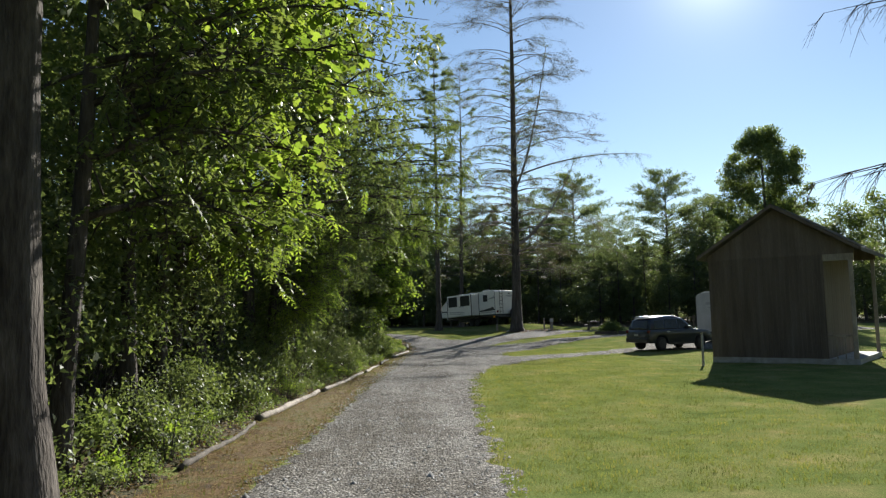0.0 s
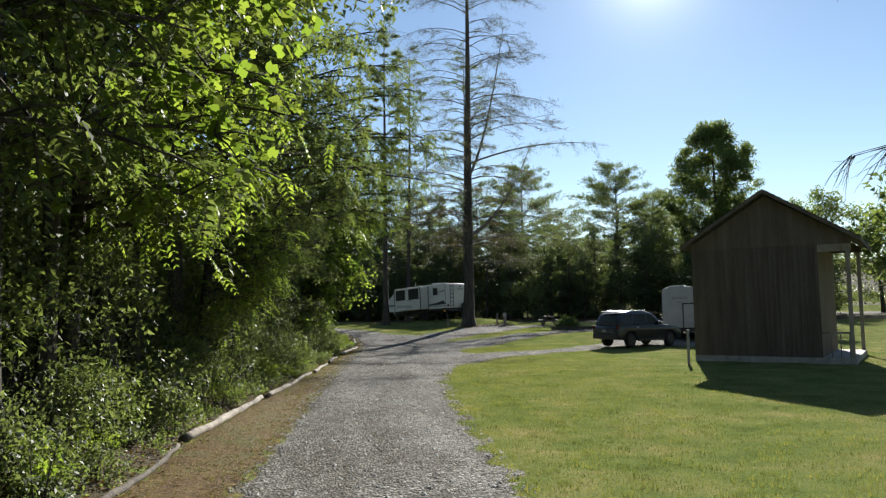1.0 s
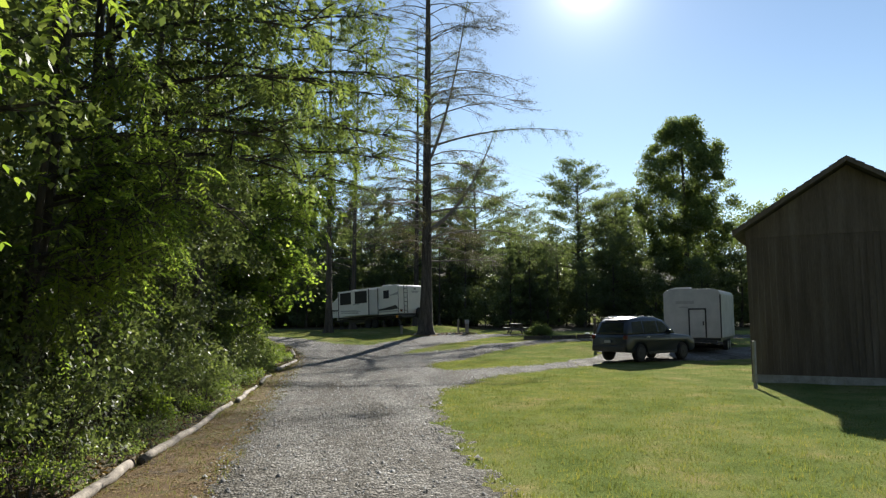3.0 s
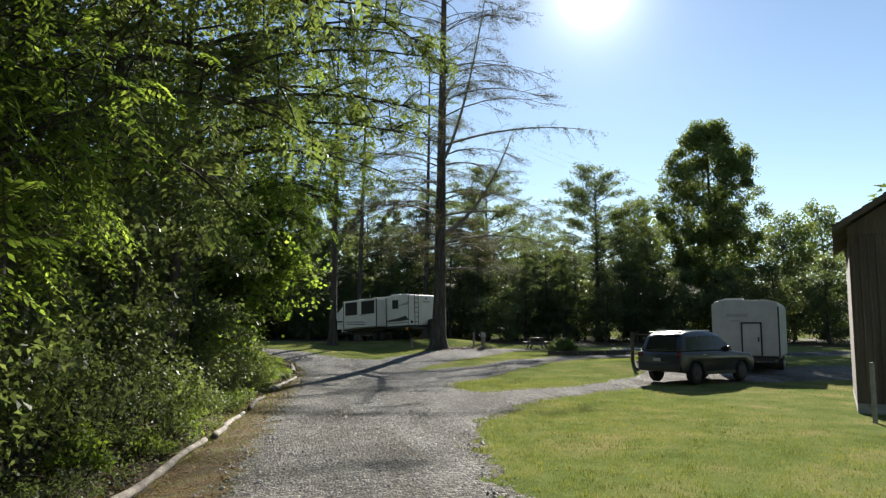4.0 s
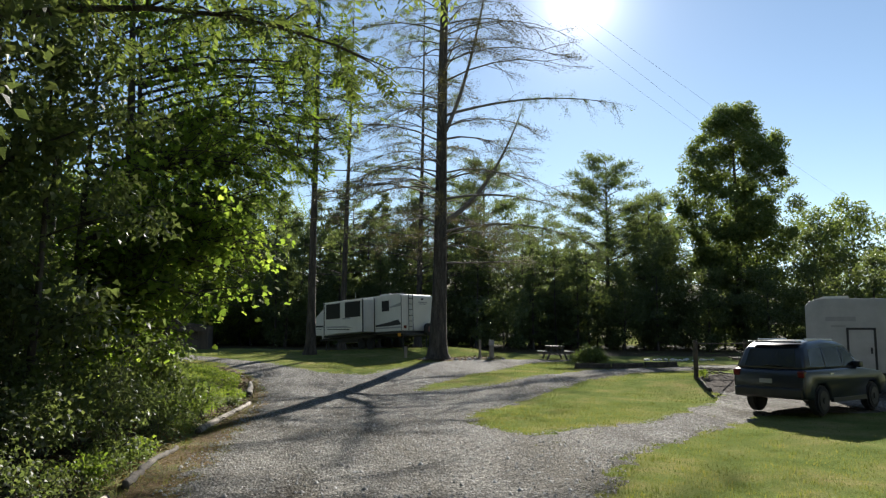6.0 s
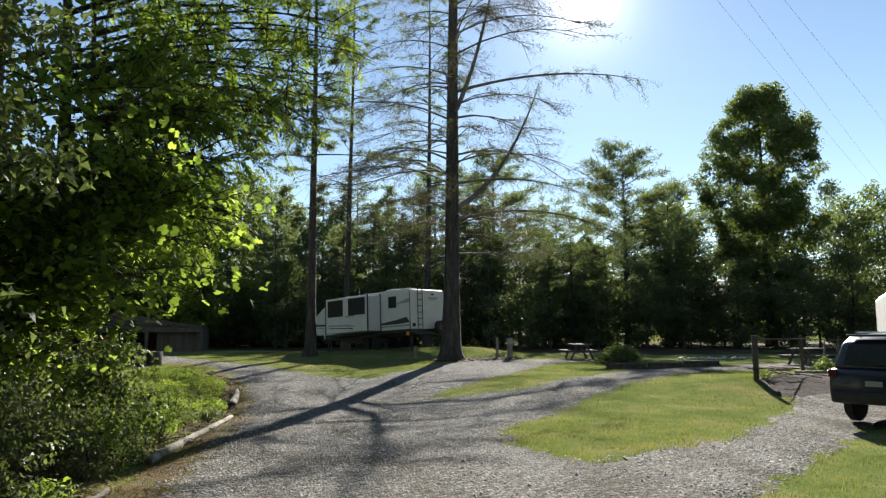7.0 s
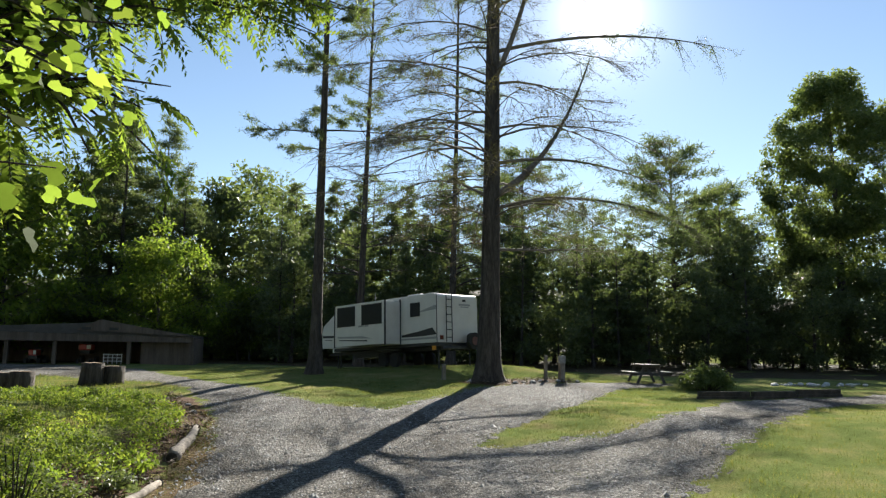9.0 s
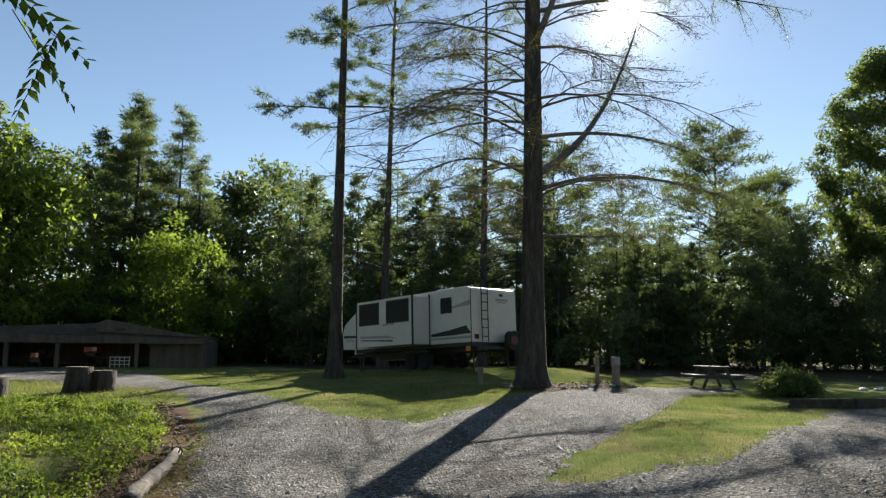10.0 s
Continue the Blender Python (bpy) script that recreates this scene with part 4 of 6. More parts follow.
    walnut_tree("walnut tree whose boughs reach over the drive", (-5.0, 40.8), 13, 14,
                [(4.2, 2.7, -1.2, 0.2), (5.2, 2.7, -0.6, 0.3), (6.2, 3.6, 0.4, 0.4), (7.4, 4.2, 0.2, 0.8), (8.6, 3.4, 1.2, 1.2), (9.6, 3.8, -0.8, 1.0), (5.8, 2.8, -2.0, 0.4), (10.8, 3.0, 0.6, 1.2), (3.8, 2.2, -2.0, -0.2), (4.7, 2.7, 1.0, 0.1), (5.3, 3.2, 1.8, 0.2), (6.0, 4.0, 3.2, 0.6), (6.4, 4.4, 4.2, 0.4), (5.6, 3.0, 0.6, -0.2), (3.5, 2.5, -0.6, 0.2), (3.7, 2.7, 0.2, 0.1), (3.9, 2.7, 0.7, 0.0), (4.1, 2.7, -0.2, 0.2), (4.4, 2.7, 0.1, 0.2), (4.0, 2.6, 1.3, 0.1), (4.6, 2.7, -0.5, 0.1)], mat=M_LEAF_SUNLIT, fronds=40, leaflet=0.11, flen=0.5, pairs=10)


build_bank_woods()


# ---- the pines round the travel trailer ----
def build_pines():
    big = conifer("pine_tree", "huge old pine with bare dead branches beside gravel", 38, 0.42, 0.17, 6.9, 40, 5, 71, 0.2, 0.17, 90, M_NEEDLE_DRY, dead_to=0.93, taper=0.35, dry=0.8, sub=8, bow=0.3, fluff=0.2, width=0.018, arch=0.24, hang=0.3, thick=0.75)
    move_thing(big, 6.3, 62.5, 20)
    lb = Tubes()
    rng = np.random.default_rng(3)
    fuzz_p = []
    inv = big.matrix_world.inverted()
    for a, b, c, r in [((6.47, 62.73, 7.9), (9.8, 65.2, 9.9), (12.7, 68.3, 16.3), 0.17), ((6.47, 62.50, 12.90), (8.16, 62.73, 16.18), (9.63, 62.95, 25.78), 0.13), ((6.36, 62.50, 13.92), (12.01, 64.31, 16.52), (18.00, 65.66, 16.52), 0.09),
                       ((6.36, 62.50, 5.67), (9.18, 63.18, 5.78), (11.55, 64.08, 6.12), 0.07), ((6.36, 62.50, 7.3), (11.2, 63.3, 9.0), (16.4, 64.6, 7.0), 0.088), ((6.36, 62.50, 9.17), (10.42, 63.6, 10.41), (15.2, 65.6, 9.3), 0.085),
                       ((6.36, 62.50, 10.30), (3.87, 62.95, 11.77), (1.84, 63.63, 10.41), 0.06), ((6.24, 62.50, 7.70), (4.32, 63.18, 9.28), (2.06, 63.40, 7.70), 0.06)]:
        pts = bezier(a, b, c, 12)
        one = Tubes()
        one.add([inv @ Vector(p) for p in pts], [r * (1 - 0.8 * q / 11) for q in range(12)], 7)
        one.done("limb", M_DEADWOOD, big, "long limb with thin drooping twigs")
        full = r == 0.088
        for q in range(3, 12):
            along = unit(pts[min(q + 1, 11)] - pts[q - 1])
            for _ in range(9 if full and q > 6 else 4):
                d = unit(along * 0.8 + rng.normal(size=3) * np.array([0.6, 0.6, 0.35]))
                l = rng.uniform(0.5, 1.9)
                bend = np.array([0, 0, -rng.uniform(0.15, 0.5) * l])
                tw = [pts[q] + d * l * f + bend * f * f for f in (0, 0.35, 0.7, 1.0)]
                lb.add([inv @ Vector(p) for p in tw], [0.017, 0.012, 0.008, 0.003], 3)
                for w in rng.uniform(0.3, 1.0, (64 if q > 4 else 12) if r > 0.16 else (75 if full and q > 4 else 40 if r > 0.08 and q > 4 else 22 if q > 6 else 10)):
                    c = tw[0] + d * l * w + bend * w * w + rng.normal(size=3) * 0.13
                    fuzz_p.append(inv @ Vector(c))
                for k in (1, 1, 2, 2, 3):
                    g = rng.uniform(0.2, 0.6)
                    e1 = tw[k] + unit(d * 0.5 + rng.normal(size=3) * 0.6 + np.array([0, 0, -0.5])) * g * 0.5
                    e2 = e1 + unit(d * 0.2 + rng.normal(size=3) * 0.4 + np.array([0, 0, -0.9])) * g * 0.5
                    lb.add([inv @ Vector(tw[k]), inv @ Vector(e1), inv @ Vector(e2)], [0.006, 0.005, 0.002], 3)
    lb.done("twigwork", M_DEADWOOD, big, kind="stuff")
    P = np.array([tuple(p) for p in fuzz_p])
    V = leaf_quads(P, rng.normal(size=P.shape) + np.array([0, 0, -0.3]), rng.normal(size=P.shape), rng.uniform(0.1, 0.2, len(P)), np.full(len(P), 0.022), 0.05)
    ob = quads_mesh("needles", V, M_NEEDLE, big, "thin sparse green needles")
    ob["kind"] = "stuff"
    a = conifer("pine_tree", "tall straight pine with a tufted crown", 27, 0.26, 0.36, 3.6, 15, 4, 72, 0.02, 0.2, 105, M_NEEDLE, dead_to=0.36, taper=0.5, sub=7, width=0.035, fluff=0.11, needle_from=0.5, arch=0.05)
    move_thing(a, -0.52, 66.8, 0)
    b = conifer("pine_tree", "slender pine with sparse level boughs", 29, 0.25, 0.2, 3.6, 24, 4, 73, -0.1, 0.2, 60, M_NEEDLE, dead_to=0.48, taper=0.5, sub=6, bow=0.5, fluff=0.12, width=0.035, needle_from=0.5, arch=0.02)
    move_thing(b, 2.0, 79.5, 40)
    c = conifer("pine_tree", "slender pine with thin drooping boughs", 31, 0.28, 0.18, 4.6, 24, 4, 74, 0.06, 0.2, 55, M_NEEDLE, dead_to=0.4, taper=0.5, sub=6, bow=0.4, fluff=0.13, width=0.035, needle_from=0.5, arch=0.16)
    move_thing(c, 8.45, 84, 10)
    young = conifer("pine_tree", "slender young pine with a bare lower trunk", 12, 0.1, 0.36, 1.9, 13, 4, 75, 0.0, 0.2, 26, M_NEEDLE, dead_to=0.45, taper=0.6, sub=4, bow=0.5, fluff=0.12, width=0.045, needle_from=0.3, group="far woods")
    move_thing(young, 13.7, 85.0)
    for k, (x, y, f) in enumerate([(17.6, 84.5, 0.95), (11.4, 87.0, 1.1), (15.6, 88.0, 1.0), (20.2, 83.0, 0.9), (23.5, 84.0, 0.95), (-3.4, 86.5, 1.0), (18.9, 86.5, 1.05)]):
        again(young, x, y, 50 * k, f)


build_pines()


# ---- the woods round the clearing ----
def build_far_woods():
    g = "far woods"
    tall = leafy_tree("broadleaf_tree", "tall egg-shaped broadleaf tree above the woods", 22.3, 5.0, 0.4, 0.26, 60, 170, 0.25, 81, M_LEAF_MID, 0.0, 0.85, group=g, egg=400, far=True)
    move_thing(tall, 37, 82, 0)
    kinds = [
        leafy_tree("broadleaf_tree", "round-crowned broadleaf tree at the wood's edge", 14, 4.6, 0.26, 0.08, 112, 66, 0.31, 82, M_LEAF_MID, 0.3, 1.2, group=g, far=True),
        leafy_tree("broadleaf_tree", "dense dark broadleaf tree at the wood's edge", 12, 4.4, 0.24, 0.05, 98, 58, 0.33, 83, M_LEAF_DARK, 0.5, 1.2, group=g, far=True),
        conifer("pine_tree", "full green pine with layered level boughs", 18, 0.26, 0.14, 6.4, 20, 6, 84, 0.08, 0.42, 30, M_NEEDLE, taper=0.7, sub=6, width=0.07, needle_from=0.1, group=g, fluff=0.22),
        conifer("pine_tree", "narrow dark conifer among the woods", 17, 0.22, 0.08, 3.9, 22, 5, 85, 0.16, 0.44, 30, M_NEEDLE, taper=0.85, sub=4, width=0.135, needle_from=0.1, group=g, fluff=0.2),
        leafy_tree("broadleaf_tree", "bright leafy tree at the wood's edge", 8.0, 4.3, 0.14, 0.05, 130, 84, 0.23, 86, M_LEAF_BRIGHT, 0.4, 0.95, group=g, far=True),
        conifer("pine_tree", "broad full pine with upswept feathery boughs", 18.5, 0.28, 0.1, 9.2, 28, 6, 89, -0.08, 0.42, 46, M_NEEDLE, taper=0.82, sub=6, width=0.08, needle_from=0.2, group=g, fluff=0.24),
        conifer("hemlock_tree", "dark hemlock with drooping feathery boughs", 18, 0.22, 0.06, 4.4, 26, 6, 90, 0.2, 0.3, 46, M_NEEDLE, taper=0.88, sub=6, width=0.06, needle_from=0.05, group=g, fluff=0.2, hang=0.2, arch=0.18),
    ]
    ring = leafy_tree("broadleaf_tree", "broadleaf tree in the woods round the clearing", 14, 4.8, 0.26, 0.06, 60, 26, 0.75, 87, M_LEAF_MID, 0.3, 1.5, group=g, far=True)
    move_thing(ring, 30, 0, 0)
    for i, (x, y, s) in enumerate([(42, 28, 1.0), (36, 20, 1.0), (34, 10, 1.1), (24, -10, 1.1), (12, -18, 1.1), (3, -22, 1.2), (-5, -16, 1.1), (-31, 80, 1.2), (-36, 76, 1.2), (-34, 66, 1.2), (-30, 90, 1.3), (40, 104, 1.1), (48, 100, 1.1), (33, 108, 0.7), (4, 116, 0.8), (12, 112, 0.7), (18, 108, 0.55), (26, 104, 0.6), (-10, 106, 1.1), (56, 78, 1.1), (60, 66, 1.1), (58, 50, 1.1)]):
        again(ring, x, y, 71 * i, s)
    low = leafy_tree("thicket", "dark low thicket along the wood's edge", 4.6, 2.9, 0.08, 0.0, 44, 76, 0.24, 88, M_LEAF_DARK, 0.6, 0.9, group="thickets", far=True)
    move_thing(low, 14.5, 79, 0)
    rng = np.random.default_rng(9)
    for i in range(34):
        x = -24 + 2.1 * i + rng.uniform(-0.6, 0.6)
        y = 90 - 0.35 * max(0, x - 8) + rng.uniform(-1.5, 1.5) + (2.5 if x < -6 else 0)
        again(low, x, y, 83 * i, rng.uniform(0.8, 1.25))
        if -9 < x < 6:
            again(low, x + 1.0, y + 4.5, 41 * i, rng.uniform(1.0, 1.4))
    first = [(-24, 88, 0, 1.15), (-10.5, 103, 30, 1.3), (24.5, 99, 0, 0.8), (-17.5, 96, 0, 1.15), (-11.2, 86.5, 0, 1.05), (28.5, 91, 0, 1.02), (-16.2, 94, 0, 1.12)]
    for k, (x, y, a, s) in zip(kinds, first):
        k.matrix_world = pose(x, y, gz(x, y), 0, 0, a) @ Matrix.Diagonal((s, s, s, 1))
    more = [
        (3, -20.5, 99, 1.1), (6, -13.6, 96, 1.1), (3, -18.8, 104, 1.2), (6, -11.6, 94, 0.86), (0, -7.6, 112, 1.25), (0, -3.5, 114, 1.0), (4, -6.6, 91, 0.7), (4, -4.0, 92, 0.7), (4, -21.4, 85.5, 1.6), (1, -15.5, 106, 1.1), (1, -5, 98, 0.9), (1, -1, 95, 0.95), (3, 0.5, 104, 0.95),
        (2, 4.2, 106, 0.92), (3, 7.5, 106, 0.95), (1, 8, 94, 0.95), (5, 19.3, 105, 1.1), (2, 13.0, 107, 0.98), (3, 14.5, 98, 0.82), (3, 16, 96, 0.72), (1, 15, 88, 0.8), (2, 19, 94, 0.6), (3, 21, 90, 0.6), (1, 23, 88, 0.72), (3, 24.5, 96, 0.58),
        (5, 34, 93, 0.85), (1, 30, 84, 0.85), (1, 35, 84, 0.8), (0, 42, 86, 0.95), (1, 46, 84, 0.95), (0, 50, 88, 1.0), (0, 55, 90, 1.1), (1, 61, 88, 1.1), (0, 49, 62.5, 1.1), (0, 50, 55, 1.1), (0, 46, 46, 1.0),
        (1, 39, 36, 1.0), (0, -26, 84, 1.2), (0, -24, 100, 1.2),
        (3, -3.2, 101, 0.92), (3, 2.6, 101, 0.88), (3, 5.4, 99, 0.82), (2, 9.6, 100, 0.86), (3, 11.2, 103, 0.9), (2, 16.8, 101, 0.78), (3, 22.6, 98, 0.66), (3, 27.0, 97, 0.7), (2, 31.5, 98, 0.66),
        (3, 17.5, 81, 0.5), (3, 21, 80, 0.46), (1, 24.5, 79, 0.55), (3, 27.5, 79, 0.5), (1, 31, 77, 0.55), (3, 14.5, 88, 0.56), (3, 5.5, 87, 0.5), (1, 34, 74, 0.55), (1, 38, 74, 0.6), (1, -2.5, 86, 0.6), (3, 2, 88, 0.6), (1, 42, 72, 0.65),
    ]
    for i, (k, x, y, s) in enumerate(more):
        again(kinds[k], x, y, 67 * i, s)


build_far_woods()


def build_bare_tree():
    """A tree beside the lawn whose thin hanging twigs come into view above the house."""
    rng = np.random.default_rng(44)
    x, y = 18.0, 17.0
    t = thing("bare_tree", pose(x, y, gz(x, y)), "leafless tree with thin hanging twigs beside the lawn", "tree")
    tr = Tubes()
    tr.add([(0, 0, -0.3), (0, 0, 3), (-0.3, 0.1, 7), (-0.5, 0.1, 12)], [0.3, 0.22, 0.16, 0.04], 9)
    tr.done("trunk", M_BARK, t)
    lb = Tubes()
    for k in range(8):
        low = k < 4
        tip = np.array([(-7.2 if low else -6.2) - rng.uniform(0, 1.2), 1.8 + rng.uniform(-0.3, 0.5), (5.4 if low else 9.6) + rng.uniform(0, 0.5 if low else 1.0)])
        root = np.array([-0.25, 0.1, (5.6 if low else 8.4) + 0.2 * k])
        pts = bezier(root, (root + tip) / 2 + np.array([0, 0, 0.9]), tip, 10)
        lb.add(pts, [0.06 * (1 - 0.9 * q / 9) for q in range(10)], 5)
        for q in range(4, 10):
            for _ in range(3):
                d = unit(np.array([-0.6, rng.normal() * 0.5, -0.7 + rng.normal() * 0.25]))
                l = rng.uniform(0.4, 1.1)
                p1 = pts[q] + d * l * 0.5
                p2 = pts[q] + d * l + np.array([0, 0, -0.3 * l])
                lb.add([pts[q], p1, p2], [0.011, 0.008, 0.003], 3)
                lb.add([p1, p1 + unit(d + rng.normal(size=3) * 0.4) * l * 0.5], [0.006, 0.002], 3)
    lb.done("branchwork", M_BARK, t, kind="stuff")


build_bare_tree()


# ---- buildings ----
def build_house():
    """The dark gabled house beside the drive: its gable end to the drive, an open porch at the near corner."""
    u, v = Vector((0.786, -0.618, 0)), Vector((0.618, 0.786, 0))
    o = Vector((14.02, 30.27, 0))
    base = -0.4
    m = Matrix(((u.x, v.x, 0, o.x), (u.y, v.y, 0, o.y), (0, 0, 1, base), (0, 0, 0, 1)))
    t = thing("house", m, "dark gabled wooden house with an open porch corner", "house")
    hw, depth, eave, peak = 2.85, 6.0, 4.77, 6.75
    # floor plinth and walls; porch open at the +x side in front
    part("plinth", box_bm(-hw, hw, 0.0, depth, 0.0, 0.32), M_CONCRETE, t)
    wall_x = 1.75
    part("wall", box_bm(-hw, wall_x, 0.02, 0.16, 0.32, eave - 0.25), M_BARNWOOD, t)
    part("wall", box_bm(-hw, -hw + 0.14, 0.16, depth, 0.32, eave - 0.25), M_BARNWOOD, t)
    part("wall", box_bm(wall_x - 0.14, wall_x, 0.16, depth, 0.32, eave - 0.25), M_BARNWOOD, t)
    part("wall", box_bm(-hw + 0.14, wall_x - 0.14, depth - 0.14, depth, 0.32, eave - 0.25), M_BARNWOOD, t)
    gable = [(-hw - 0.02, eave - 0.25), (hw + 0.02, eave - 0.25), (hw + 0.02, eave - 0.05), (0, peak - 0.2), (-hw - 0.02, eave - 0.05)]
    part("gable", extruded_bm(gable, 0.0, 0.14), M_BARNWOOD, t)
    part("gable", extruded_bm(gable, depth - 0.14, depth), M_BARNWOOD, t)
    n = 26
    for i in range(n):
        x = -hw + (wall_x + hw) * (i + 0.5) / n
        part("batten", box_bm(x - 0.025, x + 0.025, -0.02, 0.025, 0.34, eave - 0.27), M_BARNWOOD, t)
    for s in (-1, 1):
        ex = hw + 0.35
        slope = (peak - eave) / (hw + 0.25)
        ez = peak - slope * ex
        prof = [(0, peak), (s * ex, ez), (s * ex, ez - 0.14), (0, peak - 0.14)]
        part("roof", extruded_bm(prof, -0.4, depth + 0.4), M_ROOF, t)
        part("fascia", extruded_bm([(0, peak - 0.01), (s * ex, ez - 0.01), (s * ex, ez - 0.15), (0, peak - 0.15)], -0.43, -0.405), M_BARNWOOD, t)
        for r in range(14):
            f = (r + 0.5) / 14
            cx, cz = s * ex * f, peak - slope * ex * f
            d = ex / 28
            part("shingle_course", extruded_bm([(cx - s * d, cz + slope * d + 0.005), (cx + s * d, cz - slope * d + 0.03), (cx + s * d, cz - slope * d + 0.002)], -0.4, depth + 0.4), M_ROOF, t)
    for x, y in ((hw - 0.12, 0.08), (hw - 0.12, depth - 0.1)):
        part("porch_post", box_bm(x - 0.07, x + 0.07, y - 0.07, y + 0.07, 0.32, eave - 0.25), M_TIMBER, t)
    part("porch_beam", box_bm(wall_x + 0.003, hw, 0.0, 0.14, eave - 0.52, eave - 0.253), M_TIMBER, t)
    for x in (wall_x + 0.3, wall_x + 0.6, wall_x + 0.9):
        part("baluster", box_bm(x - 0.02, x + 0.02, 0.05, 0.09, 0.32, 1.2), M_TIMBER, t)
    part("porch_rail", box_bm(wall_x + 0.003, hw - 0.19, 0.03, 0.11, 1.2, 1.28), M_TIMBER, t)


build_house()


def build_pavilion():
    """The low open-fronted shed across the clearing."""
    m = pose(-13.2, 80.5, 0.5, 0, 0, 3)
    t = thing("open_shed", m, "long low open-fronted shed with a grey metal roof", "shed")
    w0, w1, d = -8.5, 5.2, 5.0
    part("roof", extruded_bm([(w0, 2.0), (w1, 1.72), (w1, 1.86), (w0, 2.14)], -0.6, d), M_PALEROOF, t)
    part("roof", extruded_bm([(w0, 2.14), (w1, 1.86), (0, 2.55)], -0.1, d), M_PALEROOF, t)
    part("porch_gable", extruded_bm([(-1.3, 2.08), (w1 - 0.02, 1.78), (0, 2.72)], -0.75, -0.605), M_BARNWOOD, t)
    part("header", extruded_bm([(w0, 1.42), (w1, 1.42), (w1, 1.71), (w0, 1.99)], -0.66, -0.56), M_BARNWOOD, t)
    for x in (-0.75, 0.75):
        part("vent", box_bm(x - 0.25, x + 0.25, -0.765, -0.753, 2.08, 2.24), M_BLACK, t)
    part("back_wall", box_bm(w0, w1, d - 0.12, d, 0, 1.7), M_BARNWOOD, t)
    part("side_wall", box_bm(w0, w0 + 0.12, 0, d - 0.12, 0, 1.9), M_BARNWOOD, t)
    part("side_wall", box_bm(w1 - 0.12, w1, 0, d - 0.12, 0, 1.7), M_BARNWOOD, t)
    part("front_wall", box_bm(2.2, w1 - 0.125, -0.05, 0.06, 0, 1.74), M_BARNWOOD, t)
    part("beam", box_bm(w0, w1, -0.5, -0.38, 1.6, 1.74), M_TIMBER, t)
    for x in (w0 + 0.1, -5.0, -2.45, 1.6, w1 - 0.1):
        part("post", box_bm(x - 0.1, x + 0.1, -0.54, -0.34, -0.1, 1.6), M_BARNWOOD, t)
    # a white lattice panel leans inside
    la = thing("lattice_panel", m @ pose(0.05, 0.3, 0.0), "white wooden lattice panel standing in the shed", "lattice")
    for z in (0.25, 0.45, 0.64):
        part("slat", box_bm(-0.02, 1.05, 0.0, 0.02, z, z + 0.035), M_WHITE, la)
    for x in (0.0, 0.25, 0.5, 0.75, 1.0):
        part("slat", box_bm(x - 0.018, x + 0.018, 0.022, 0.04, 0.0, 0.7), M_WHITE, la)
    for x, z, mt, s in ((-1.1, 1.25, M_RED, 0.36), (-3.95, 0.9, M_RED, 0.22)):
        k = thing("garden_tractor", m @ pose(x, 1.0, 0), "red and white garden tractor parked in the shed", "tractor")
        part("hood", box_bm(-s, s, -0.4, 0.5, z - 0.35, z), mt, k, bevel=0.06)
        part("seat", box_bm(-0.2, 0.2, 0.6, 1.0, z - 0.2, z + 0.15), M_BLACK, k, bevel=0.05)
        part("grille", box_bm(s * 0.3, s * 0.95, -0.43, -0.402, z - 0.28, z - 0.04), M_WHITE, k, "white front grille")
        part("frame", box_bm(-0.25, 0.25, -0.3, 1.0, z - 0.55, z - 0.36), M_DARKMETAL, k)
        for wx in (-0.42, 0.42):
            part("wheel", cyl_bm(0.28, 0.18, 14, "X", at=(wx, 0.75, 0.28)), M_TYRE, k)
            part("wheel", cyl_bm(0.2, 0.14, 14, "X", at=(wx * 0.85, -0.25, 0.2)), M_TYRE, k)


build_pavilion()


# ---- vehicles ----
def wheel(t, at, r, w, rim_mat=None):
    x, y, z = at
    bm = bmesh.new()
    bmesh.ops.create_cone(bm, cap_ends=True, segments=24, radius1=r, radius2=r, depth=w)
    bmesh.ops.bevel(bm, geom=[e for e in bm.edges if abs(e.verts[0].co.z - e.verts[1].co.z) < 1e-4], offset=r * 0.13, segments=2, affect="EDGES")
    bm.transform(Matrix.Translation(at) @ Matrix.Rotation(radians(90), 4, "X"))
    wh = part("wheel", bm, M_TYRE, t, "black rubber tyre")
    s = 1 if y > 0 else -1
    part("rim", cyl_bm(r * 0.62, 0.02, 20, "Y", at=(x, y + s * (w / 2 + 0.006), z)), rim_mat or M_STEEL, wh)
    part("hub", cyl_bm(r * 0.2, 0.03, 12, "Y", at=(x, y + s * (w / 2 + 0.022), z)), M_DARKMETAL, wh)
    return wh


